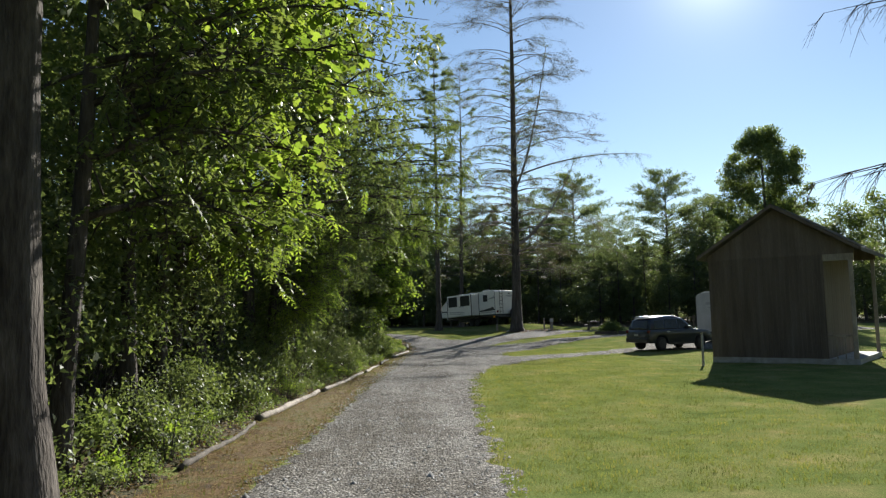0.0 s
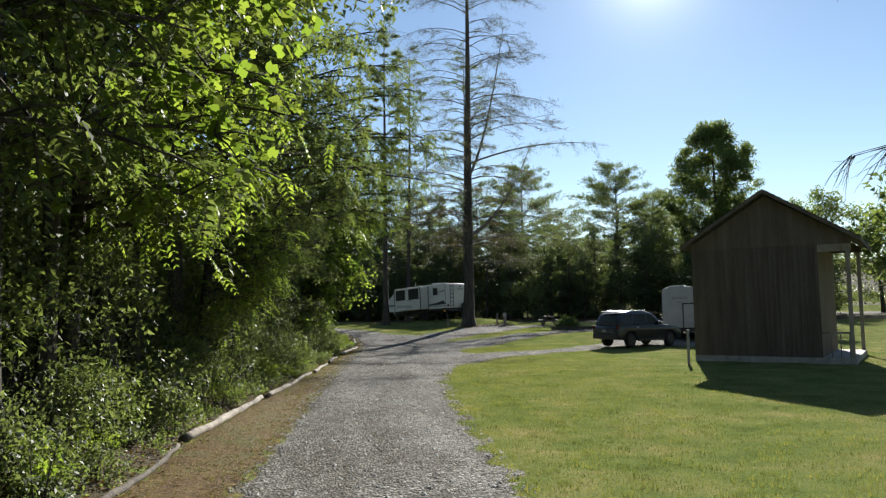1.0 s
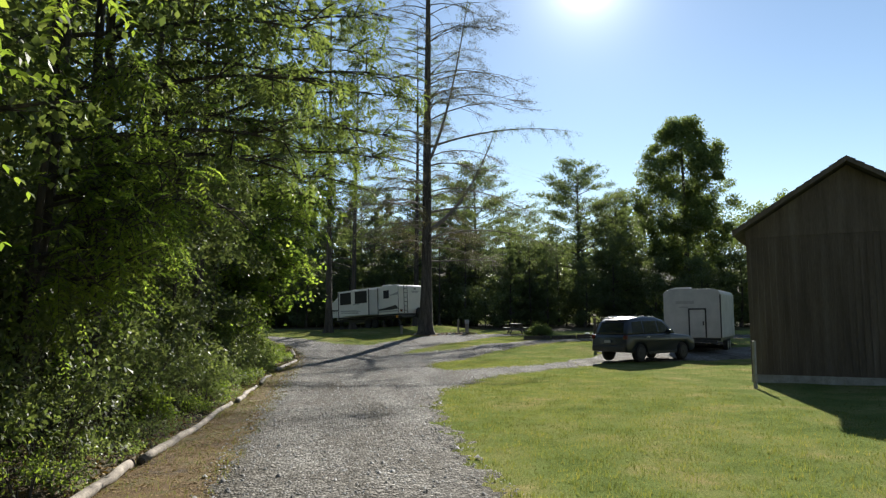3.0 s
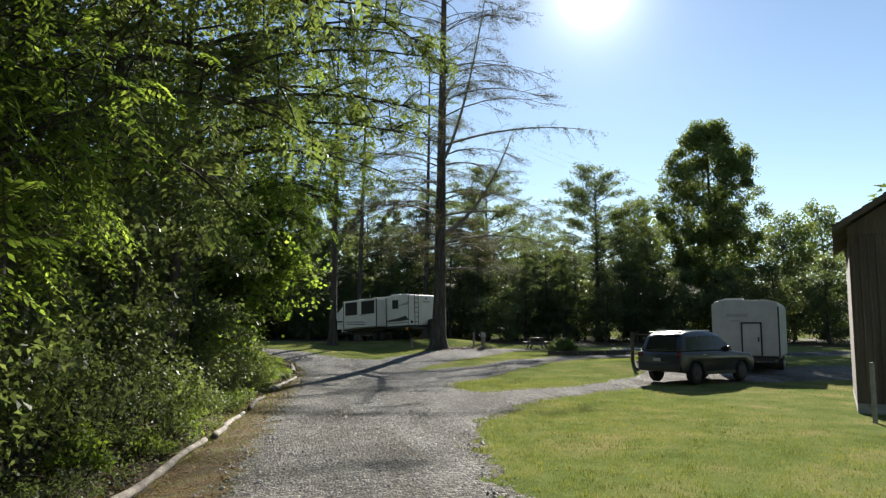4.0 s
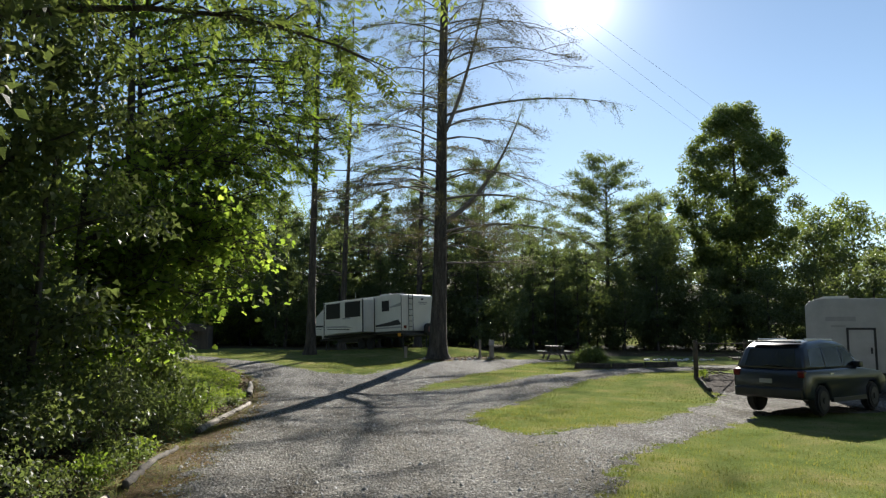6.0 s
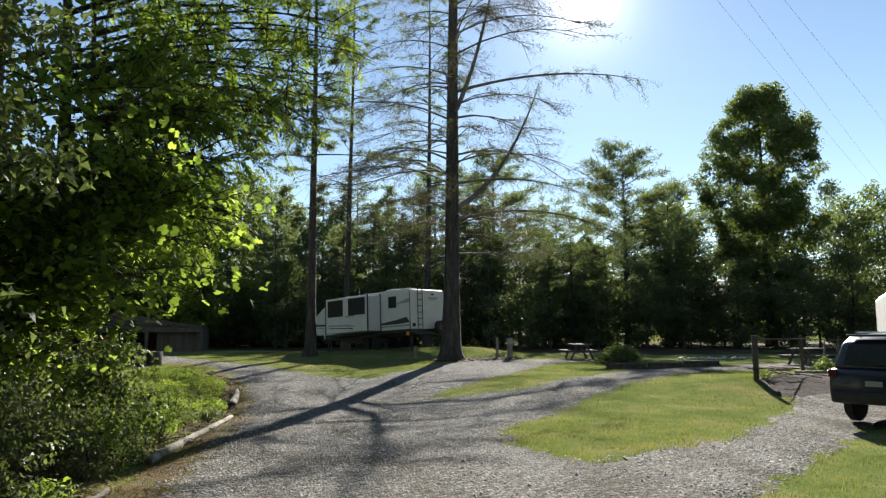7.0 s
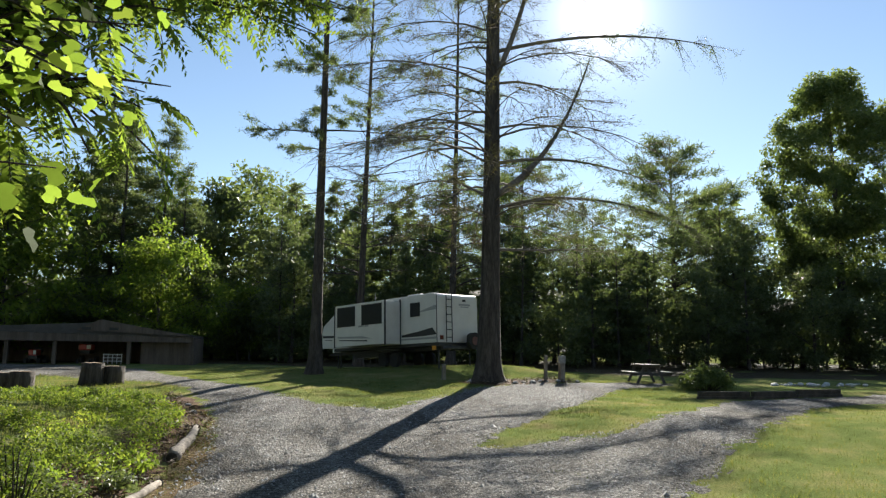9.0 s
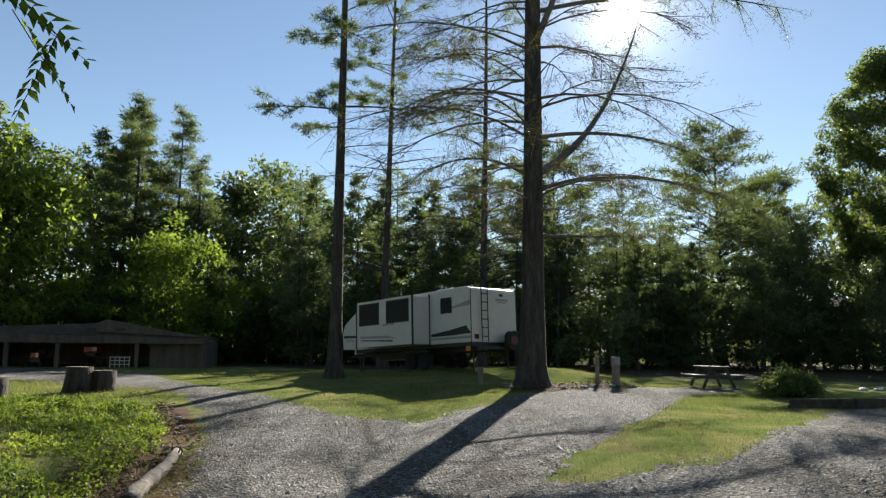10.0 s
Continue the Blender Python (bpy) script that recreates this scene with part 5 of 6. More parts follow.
def build_trailer():
    """The travel trailer: local x towards its nose, y to its left, z up from the ground."""
    rear_left = Vector((4.66, 65.4, 0))
    fwd = Vector((-0.545, 0.838, 0))
    ang = math.degrees(math.atan2(fwd.y, fwd.x))
    # the flank that faces the drive is the left one; local y = 0 on it, negative inward
    m = Matrix.Translation((rear_left.x, rear_left.y, 0.98)) @ pose(0, 0, 0, 0, 0, ang) @ pose(0, 0, 0, 0, 2.5, 0)
    t = thing("travel_trailer", m, "white travel trailer with grey graphics on the grass", "travel trailer")
    L, W, fl, top = 7.9, -2.45, 1.02, 3.17
    # main box with a softly domed rear roof line
    body = [(0.0, fl), (L, fl), (L, top - 0.02), (0.25, top), (0.06, top - 0.06), (0.0, top - 0.16)]
    part("body", extruded_bm(body, W, 0.0), M_RVWHITE, t, bevel=0.02)
    nose = [(L, fl + 0.02), (L + 1.15, fl + 0.05), (L + 1.25, fl + 0.75), (L + 1.05, fl + 1.2), (L + 0.1, top - 0.42), (L, top - 0.4)]
    part("front_cap", extruded_bm(nose, W + 0.06, -0.06), M_RVWHITE, t, "sloping front cap", bevel=0.03)
    part("nose_stripe", extruded_bm([(L + 0.01, fl + 0.55), (L + 1.1, fl + 0.58), (L + 1.1, fl + 0.7), (L + 0.01, fl + 0.66)], -0.058, -0.05), M_BLACK, t)
    sd = part("storage_door", extruded_bm([(L + 0.3, fl + 0.05), (L + 0.85, fl + 0.07), (L + 0.85, fl + 0.45), (L + 0.3, fl + 0.42)], -0.056, -0.04), M_RVWHITE, t)
    part("door_edge", extruded_bm([(L + 0.26, fl + 0.42), (L + 0.89, fl + 0.45), (L + 0.89, fl + 0.48), (L + 0.26, fl + 0.45)], -0.058, -0.036), M_BLACK, sd)
    # slide-out room on the flank
    s0, s1, so_y = 2.48, 6.46, 0.92
    so = part("slide_out", box_bm(s0, s1, -0.3, so_y, fl + 0.02, top - 0.2), M_RVWHITE, t, "wide slide-out room", bevel=0.015)
    for x0, x1 in ((s0 - 0.04, s0 + 0.04), (s1 - 0.04, s1 + 0.04)):
        part("slide_trim", box_bm(x0, x1, so_y - 0.03, so_y + 0.015, fl - 0.02, top - 0.16), M_BLACK, so)
    part("slide_trim", box_bm(s0 - 0.012, s0 + 0.03, 0.002, 0.06, fl, top - 0.1), M_BLACK, so)
    part("slide_trim", box_bm(s0, s1, so_y - 0.03, so_y + 0.013, top - 0.2, top - 0.17), M_WHITE, so)
    for x0, x1 in ((2.74, 4.2), (4.8, 6.2)):
        w = part("window", box_bm(x0, x1, so_y - 0.004, so_y + 0.012, fl + 0.98, fl + 1.84), M_RVGLASS, so, "dark tinted window")
        for a, b, c, d in ((x0 - 0.04, x0, fl + 0.94, fl + 1.88), (x1, x1 + 0.04, fl + 0.94, fl + 1.88), (x0, x1, fl + 0.94, fl + 0.98), (x0, x1, fl + 1.84, fl + 1.88)):
            part("window_frame", box_bm(a, b, so_y - 0.004, so_y + 0.02, c, d), M_BLACK, w)
    part("stripe", extruded_bm([(3.4, fl + 0.3), (6.2, fl + 0.42), (6.2, fl + 0.5), (4.2, fl + 0.44)], so_y + 0.002, so_y + 0.007), M_RVGREY, so)
    part("stripe", extruded_bm([(3.8, fl + 0.18), (6.1, fl + 0.3), (6.1, fl + 0.34), (3.8, fl + 0.24)], so_y + 0.002, so_y + 0.007), M_BLACK, so)
    for x0, x1 in ((3.7, 4.0), (4.06, 4.5)):
        part("brand_patch", box_bm(x0, x1, so_y + 0.002, so_y + 0.007, fl + 0.86, fl + 0.94), M_RVGREY, so)
    # rear window and stripes of the flank
    w = part("window", box_bm(1.15, 1.75, 0.004, 0.025, fl + 1.22, fl + 1.78), M_RVGLASS, t, "small dark window")
    for a, b, c, d in ((1.12, 1.15, fl + 1.19, fl + 1.81), (1.75, 1.78, fl + 1.19, fl + 1.81), (1.15, 1.75, fl + 1.19, fl + 1.22), (1.15, 1.75, fl + 1.78, fl + 1.81)):
        part("window_frame", box_bm(a, b, 0.004, 0.03, c, d), M_BLACK, w)
    part("stripe", extruded_bm([(0.05, fl + 1.42), (1.08, fl + 1.36), (1.08, fl + 1.42), (0.05, fl + 1.62)], 0.010, 0.016), M_RVGREY, t)
    part("stripe", extruded_bm([(0.02, fl + 0.35), (0.3, fl + 0.65), (1.2, fl + 0.52), (2.4, fl + 0.4), (2.4, fl + 0.3), (1.0, fl + 0.3)], 0.010, 0.016), M_BLACK, t)
    part("stripe", extruded_bm([(0.02, fl + 0.15), (2.42, fl + 0.17), (2.42, fl + 0.24), (0.02, fl + 0.25)], 0.010, 0.016), M_RVGREY, t)
    part("corner_trim", box_bm(-0.01, 0.03, 0.002, 0.014, fl, top - 0.1), M_BLACK, t)
    part("skirt", box_bm(0.0, L, W + 0.02, -0.02, fl - 0.14, fl - 0.003), M_BLACK, t)
    # back wall: ladder, badge, lights, bumper
    la = part("ladder", box_bm(-0.12, -0.09, -0.47, -0.44, fl + 0.02, top - 0.02), M_BLACK, t)
    part("ladder_rail", box_bm(-0.12, -0.09, -0.8, -0.77, fl + 0.02, top - 0.02), M_BLACK, la)
    for k in range(6):
        part("rung", box_bm(-0.125, -0.085, -0.77, -0.47, fl + 0.2 + 0.33 * k, fl + 0.235 + 0.33 * k), M_BLACK, la)
    part("brand_patch", box_bm(-0.012, -0.004, -2.0, -1.3, top - 0.52, top - 0.44), M_RVGREY, t)
    part("brand_patch", box_bm(-0.012, -0.004, -1.9, -1.4, top - 0.6, top - 0.55), M_RVGREY, t)
    part("brand_patch", box_bm(-0.012, -0.004, -1.72, -1.52, top - 0.34, top - 0.24), M_BLACK, t)
    for y in (-0.25, -2.25):
        part("tail_light", box_bm(-0.03, -0.004, y - 0.1, y + 0.1, fl + 0.12, fl + 0.3), M_TAIL, t)
    part("marker_light", box_bm(0.1, 0.32, -0.02, 0.03, fl - 0.32, fl - 0.145), M_AMBER, t)
    part("bumper", box_bm(-0.3, -0.15, W + 0.05, -0.05, fl - 0.3, fl - 0.17), M_DARKMETAL, t, bevel=0.02)
    part("bumper_arm", box_bm(-0.16, 0.3, -0.7, -0.6, fl - 0.28, fl - 0.15), M_DARKMETAL, t)
    part("bumper_arm", box_bm(-0.16, 0.3, -1.85, -1.75, fl - 0.28, fl - 0.15), M_DARKMETAL, t)
    sp = part("spare_wheel", cyl_bm(0.34, 0.22, 24, "X", at=(-0.43, -1.75, fl + 0.06)), M_TYRE, t, "spare wheel on the bumper", bevel=0.03)
    part("rim", cyl_bm(0.19, 0.02, 18, "X", at=(-0.552, -1.75, fl + 0.06)), M_RUST, sp, "faded brown wheel cover")
    part("carrier", box_bm(-0.34, -0.3, -1.8, -1.7, fl - 0.29, fl + 0.1), M_DARKMETAL, t)
    part("bumper_box", box_bm(-0.55, -0.31, -2.42, -2.14, fl + 0.06, fl + 0.32), M_BLACK, t, bevel=0.03)
    part("bumper_bracket", box_bm(-0.44, -0.3, -2.32, -2.24, fl - 0.28, fl + 0.07), M_DARKMETAL, t)
    # roof things
    part("roof_unit", box_bm(2.2, 3.1, -1.7, -0.9, top - 0.01, top + 0.2), M_RVWHITE, t, bevel=0.05)
    part("roof_strip", box_bm(0.2, 1.0, -0.3, -0.26, top - 0.01, top + 0.06), M_STEEL, t)
    for x in (4.4, 6.2):
        part("roof_vent", box_bm(x, x + 0.4, -1.0, -0.6, top - 0.02, top + 0.1), M_RVWHITE, t, bevel=0.02)
    part("antenna", cyl_bm(0.01, 0.5, 6, at=(5.2, -0.6, top + 0.24)), M_STEEL, t)
    # running gear
    part("chassis_rail", box_bm(-0.1, L + 0.9, -0.75, -0.62, fl - 0.32, fl - 0.145), M_DARKMETAL, t)
    part("chassis_rail", box_bm(-0.1, L + 0.9, -1.85, -1.72, fl - 0.32, fl - 0.145), M_DARKMETAL, t)
    part("tank", box_bm(4.9, 6.8, -1.9, -0.55, fl - 0.5, fl - 0.325), M_BLACK, t)
    for x in (3.1, 3.95):
        for y in (-0.16, W + 0.16):
            wheel(t, (x, y, 0.36), 0.36, 0.2, rim_mat=M_WHITE)
    part("fender", extruded_bm([(2.65, 0.76), (4.4, 0.76), (4.4, 0.84), (2.65, 0.84)], -0.3, 0.03), M_BLACK, t)
    part("drawbar", extruded_bm([(L + 0.9, fl - 0.3), (L + 2.1, fl - 0.28), (L + 2.1, fl - 0.18), (L + 0.9, fl - 0.16)], W / 2 - 0.08, W / 2 + 0.08), M_DARKMETAL, t)
    part("jack", cyl_bm(0.04, 0.95, 10, at=(L + 1.6, W / 2 - 0.13, 0.45)), M_DARKMETAL, t)
    for x in (0.25, L - 0.2):
        for y in (-0.3, W + 0.3):
            part("stabiliser", cyl_bm(0.03, 0.95, 8, at=(x, y, 0.38)), M_DARKMETAL, t)
    for y in (-1.1, -1.4):
        part("gas_bottle", cyl_bm(0.15, 0.5, 14, at=(L + 1.5, y, fl + 0.1)), M_WHITE, t)


build_trailer()


def build_suv():
    """A dark sport-utility car seen from behind: local x forward, y left, z up."""
    right = Vector((0.454, -0.891, 0)) * 1.02
    fwd = Vector((0.891, 0.454, 0)) * 1.03
    o = Vector((10.8, 40.7, gz(12, 42) + 0.035))
    m = Matrix(((fwd.x, -right.x, 0, o.x), (fwd.y, -right.y, 0, o.y), (0, 0, 1.07, o.z), (0, 0, 0, 1)))
    t = thing("suv", m, "dark blue sport-utility car parked on the gravel", "car")
    hw = 0.92
    side = [(0.05, 0.42), (0.0, 0.62), (0.02, 0.98), (0.1, 1.08), (3.05, 1.1), (4.35, 0.98), (4.62, 0.82), (4.66, 0.5), (4.5, 0.38), (4.2, 0.36), (4.15, 0.6), (3.95, 0.74), (3.6, 0.74), (3.4, 0.6), (3.35, 0.33), (1.35, 0.33), (1.3, 0.6), (1.1, 0.74), (0.75, 0.74), (0.55, 0.6), (0.5, 0.36)]
    part("body", extruded_bm(side, -hw, hw), M_CARPAINT, t, bevel=0.06, smooth=True)
    # cabin with tumblehome
    cab = [(0.1, 1.06), (0.3, 1.58), (0.62, 1.72), (1.5, 1.78), (2.2, 1.75), (2.62, 1.65), (3.4, 1.08)]
    bm = extruded_bm(cab, -hw + 0.03, hw - 0.03)
    for vv in bm.verts:
        f = (vv.co.z - 1.06) / 0.7
        vv.co.y *= 1 - 0.2 * f
    part("cabin", bm, M_CARPAINT, t, bevel=0.09, smooth=True)

    def side_y(z, s):
        return s * ((hw - 0.03) * (1 - 0.2 * (z - 1.06) / 0.7) + 0.006)

    for s in (-1, 1):
        for a in ([(0.42, 1.14), (0.52, 1.56), (1.15, 1.6), (1.15, 1.14)], [(1.22, 1.14), (1.22, 1.6), (2.1, 1.61), (2.1, 1.14)], [(2.17, 1.14), (2.17, 1.61), (2.52, 1.57), (3.05, 1.14)]):
            vs = [(x, side_y(z, s), z) for x, z in a] + [(x, side_y(z, s) - s * 0.012, z) for x, z in a]
            n = len(a)
            fs = [tuple(range(n)), tuple(range(2 * n - 1, n - 1, -1))] + [(i, (i + 1) % n, n + (i + 1) % n, n + i) for i in range(n)]
            link_mesh("side_window", vs, fs, M_GLASS, t, "dark tinted window")
        part("mirror", box_bm(2.75, 2.95, s * 0.93 - 0.11, s * 0.93 + 0.11, 1.1, 1.26), M_CARPAINT, t, bevel=0.03)
        part("tail_light", box_bm(-0.012, 0.2, s * 0.83 - 0.085, s * 0.83 + 0.085, 0.9, 1.06), M_TAIL, t, bevel=0.03)
        part("door_handle", box_bm(1.3, 1.48, s * 0.93 - 0.015, s * 0.93 + 0.015, 0.96, 0.99), M_STEEL, t)
        part("headlight", box_bm(4.45, 4.63, s * 0.68 - 0.16, s * 0.68 + 0.16, 0.72, 0.84), M_WHITE, t, bevel=0.02)
        # added steel strip that imitates the highlight along the roof edge
        part("roof_strip", box_bm(0.7, 2.2, s * 0.6 - 0.02, s * 0.6 + 0.02, 1.755, 1.8), M_STEEL, t, "bright strip standing in for the highlight on the roof edge", bevel=0.012)
        part("sill", box_bm(1.4, 3.3, s * 0.9 - 0.04, s * 0.9 + 0.04, 0.3, 0.4), M_BLACK, t)
        for x in (0.92, 3.78):
            wheel(t, (x, s * 0.8, 0.36), 0.36, 0.24, rim_mat=M_DARKMETAL)
    vs = [(0.14, -0.66, 1.14), (0.14, 0.66, 1.14), (0.29, 0.58, 1.55), (0.29, -0.58, 1.55)]
    vs = [(x - 0.02, y, z) for x, y, z in vs] + [(x + 0.02, y, z) for x, y, z in vs]
    link_mesh("rear_window", vs, [(0, 1, 2, 3), (7, 6, 5, 4), (0, 4, 5, 1), (1, 5, 6, 2), (2, 6, 7, 3), (3, 7, 4, 0)], M_GLASS, t, "dark rear window")
    vs = [(3.3, -0.72, 1.12), (3.3, 0.72, 1.12), (2.68, 0.6, 1.62), (2.68, -0.6, 1.62)]
    vs = [(x + 0.03, y, z + 0.02) for x, y, z in vs] + [(x - 0.01, y, z - 0.01) for x, y, z in vs]
    link_mesh("windscreen", vs, [(3, 2, 1, 0), (4, 5, 6, 7), (0, 1, 5, 4), (1, 2, 6, 5), (2, 3, 7, 6), (3, 0, 4, 7)], M_GLASS, t)
    part("spoiler", box_bm(0.26, 0.55, -0.62, 0.62, 1.7, 1.745), M_CARPAINT, t, bevel=0.015)
    part("rear_bumper", box_bm(-0.08, 0.2, -0.86, 0.86, 0.42, 0.66), M_BLACK, t, bevel=0.05)
    part("front_bumper", box_bm(4.45, 4.72, -0.82, 0.82, 0.38, 0.6), M_BLACK, t, bevel=0.05)
    part("plate", box_bm(-0.1, -0.082, -0.16, 0.16, 0.76, 0.86), M_RVGREY, t, "grey number plate")
    part("wiper", box_bm(0.08, 0.12, -0.3, 0.1, 1.16, 1.18), M_BLACK, t)


build_suv()


def build_white_trailer():
    """The tall white box trailer behind the car; its end wall with a door faces the drive."""
    along = Vector((0.79, -0.613, 0)).normalized()
    back = Vector((0.613, 0.79, 0)).normalized()
    o = Vector((16.05, 46.05, gz(17, 45) + 0.03))
    m = Matrix(((along.x, back.x, 0, o.x), (along.y, back.y, 0, o.y), (0, 0, 1, o.z), (0, 0, 0, 1)))
    t = thing("box_trailer", m, "tall white enclosed trailer with a black-edged door", "trailer")
    w, d, f, h = 2.75, 5.6, 0.76, 3.2
    prof = [(0, f), (w, f), (w, h - 0.25), (w - 0.1, h - 0.07), (w - 0.4, h), (0.6, h + 0.02), (0.15, h - 0.06), (0, h - 0.22)]
    part("body", extruded_bm(prof, 0, d), M_DULLWHITE, t, bevel=0.02)
    dr = part("door", box_bm(1.27, 1.99, -0.03, -0.004, f + 0.04, f + 1.4), M_DULLWHITE, t)
    for a, b, c, e in ((1.2, 1.27, f + 0.02, f + 1.47), (1.99, 2.06, f + 0.02, f + 1.47), (1.27, 1.99, f + 1.4, f + 1.47)):
        part("door_frame", box_bm(a, b, -0.035, -0.004, c, e), M_BLACK, dr)
    part("handle", box_bm(1.88, 1.94, -0.06, -0.032, f + 0.62, f + 0.82), M_BLACK, dr, "black handle")
    part("brand_patch", box_bm(0.6, 1.5, -0.012, -0.004, h - 0.75, h - 0.6), M_RVGREY, t)
    part("brand_patch", box_bm(0.75, 1.2, -0.012, -0.004, h - 0.95, h - 0.88), M_RVGREY, t)
    part("roof_cap", extruded_bm([(0.25, h - 0.02), (1.35, h + 0.03), (1.3, h + 0.1), (0.6, h + 0.09)], 0.02, 0.5), M_WHITE, t, "glossy white roof cap")
    part("corner_trim", box_bm(w - 0.05, w + 0.012, -0.012, 0.06, f, h - 0.3), M_DARKMETAL, t)
    part("skirt", box_bm(0.05, w - 0.05, 0.02, d, f - 0.14, f - 0.003), M_BLACK, t)
    part("bumper", box_bm(0.2, w - 0.2, -0.2, -0.08, f - 0.22, f - 0.1), M_DARKMETAL, t)
    part("bumper_arm", box_bm(0.6, 0.7, -0.1, 0.4, f - 0.2, f - 0.145), M_DARKMETAL, t)
    part("bumper_arm", box_bm(w - 0.7, w - 0.6, -0.1, 0.4, f - 0.2, f - 0.145), M_DARKMETAL, t)
    for y in (2.6, 3.4):
        for x, s in ((0.13, -1), (w - 0.13, 1)):
            wh = part("wheel", cyl_bm(0.34, 0.2, 20, "X", at=(x, y, 0.34)), M_TYRE, t)
            part("rim", cyl_bm(0.2, 0.02, 16, "X", at=(x + s * 0.112, y, 0.34)), M_STEEL, wh)
    part("leg", box_bm(w / 2 - 0.04, w / 2 + 0.04, d + 0.3, d + 0.38, 0, f), M_DARKMETAL, t)
    part("drawbar", box_bm(w / 2 - 0.06, w / 2 + 0.06, d - 0.2, d + 1.2, f - 0.13, f - 0.02), M_DARKMETAL, t)


build_white_trailer()


# ---- small things of the clearing ----
def picnic_table(at, turn, label):
    x, y = at
    t = thing("picnic_table", pose(x, y, gz(x, y) + 0.02, 0, 0, turn), label, "picnic table", "picnic tables")
    for k in range(5):
        part("top_plank", box_bm(-0.9, 0.9, -0.37 + 0.15 * k, -0.235 + 0.15 * k, 0.72, 0.76), M_TABLE, t)
    for s in (-1, 1):
        for k in range(2):
            a = 0.58 + 0.15 * k
            part("seat_plank", box_bm(-0.9, 0.9, s * (a + 0.067) - 0.067, s * (a + 0.067) + 0.067, 0.42, 0.46), M_TABLE, t)
    for ex in (-0.62, 0.62):
        part("seat_bearer", box_bm(ex - 0.02, ex + 0.02, -0.86, 0.86, 0.33, 0.417), M_TABLE, t)
        part("top_bearer", box_bm(ex - 0.02, ex + 0.02, -0.36, 0.36, 0.63, 0.717), M_TABLE, t)
        for s in (-1, 1):
            bm = box_bm(-0.02, 0.02, -0.05, 0.05, -0.02, 0.78)
            part("leg", bm, M_TABLE, t, m=Matrix.Translation((ex + 0.045, s * 0.56, 0)) @ Matrix.Rotation(s * 0.42, 4, "X"))
    return t


picnic_table((13.1, 63.3), 84, "weathered wooden picnic table at the end of the gravel")
picnic_table((20.7, 55.9), 24, "weathered wooden picnic table near the parked car")


def post(at, h, w, label, name="wooden_post", mat=None, cap=False):
    x, y = at
    t = thing(name, pose(x, y, gz(x, y), 0, 0, 12), label, "post", "posts")
    part("shaft", box_bm(-w / 2, w / 2, -w / 2, w / 2, -0.3, h), mat or M_TIMBER, t, bevel=0.01)
    if cap:
        part("meter_box", box_bm(-0.13, 0.13, -0.1, 0.1, h + 0.002, h + 0.3), M_CONCRETE, t, "grey electrical box", bevel=0.015)
    return t


post((8.65, 62.9), 1.0, 0.11, "short square wooden post beside the gravel")
post((9.25, 62.7), 0.72, 0.2, "grey utility pedestal post with a box", "utility_post", cap=True)
post((10.7, 30.2), 1.32, 0.08, "pale thin post beside the dark house", "utility_post", mat=M_CONCRETE)
post((4.6, 63.4), 0.62, 0.14, "grey water post behind the trailer", "utility_post")


def log_piece(a, b, r, mat, label, seed):
    r *= 0.8
    rng = np.random.default_rng(seed)
    t = thing("log", Matrix.Identity(4), label, "log", "log edging")
    n = 16
    pts, rad = [], []
    for i in range(n):
        f = i / (n - 1)
        x, y = a[0] + (b[0] - a[0]) * f + rng.normal() * 0.014 + 0.03 * math.sin(5 * f + seed), a[1] + (b[1] - a[1]) * f
        pts.append((x, y, gz(x, y) + r * 0.42 + rng.uniform(0, 0.015)))
        rad.append(r * 0.62 * (1.15 - 0.35 * f) * rng.uniform(0.88, 1.12))
    tb = Tubes()
    tb.add(pts, rad, 12, 0.05)
    tb.done("bark", mat, t)
    # sawn ends take the dark log colour, which paints in their shade
    for p, q in ((pts[0], pts[1]), (pts[-1], pts[-2])):
        d = (Vector(p) - Vector(q)).normalized()
        e = Tubes()
        e.add([Vector(p) - d * 0.01, Vector(p) + d * 0.008], [rad[0] * 0.84, rad[0] * 0.8], 12)
        e.done("cut_end", M_LOGDARK, t)
    return t


LOGS = [((12.6, 46.4), (13.25, 48.3), 0.11, M_LOGDARK), ((-3.95, 11.0), (-4.16, 15.9), 0.085, M_LOGDARK), ((-4.18, 16.3), (-3.86, 22.3), 0.15, M_LOG), ((-3.8, 22.5), (-3.32, 29.4), 0.12, M_LOG), ((-3.28, 29.7), (-3.1, 33.6), 0.11, M_LOG),
        ((-3.06, 34.2), (-2.95, 37.6), 0.10, M_LOGDARK), ((-2.86, 39.5), (-2.32, 45.7), 0.13, M_LOG), ((-2.45, 47.4), (-2.68, 50.7), 0.19, M_LOG)]
for i, (a, b, r, mat) in enumerate(LOGS):
    log_piece(a, b, r, mat, "bleached bare log edging the drive" if mat is M_LOG else "dark log edging the ground", 500 + i)


def stump(at, r, h, label, seed):
    x, y = at
    rng = np.random.default_rng(seed)
    t = thing("tree_stump", pose(x, y, gz(x, y) - 0.05), label, "stump", "stumps")
    tb = Tubes()
    tb.add([(0, 0, 0), (0, 0, h * 0.3), (0.01, 0, h * 0.7), (0, 0.01, h)], [r * 1.12, r * 1.02, r * 0.98, r * 0.96], 16, 0.04)
    tb.done("bark", M_BARK, t)
    c = Tubes()
    c.add([(0, 0, h - 0.01), (0, 0, h + 0.012)], [r * 0.93, r * 0.9], 16, 0.04)
    c.done("cut_top", M_CUT, t)
    return t


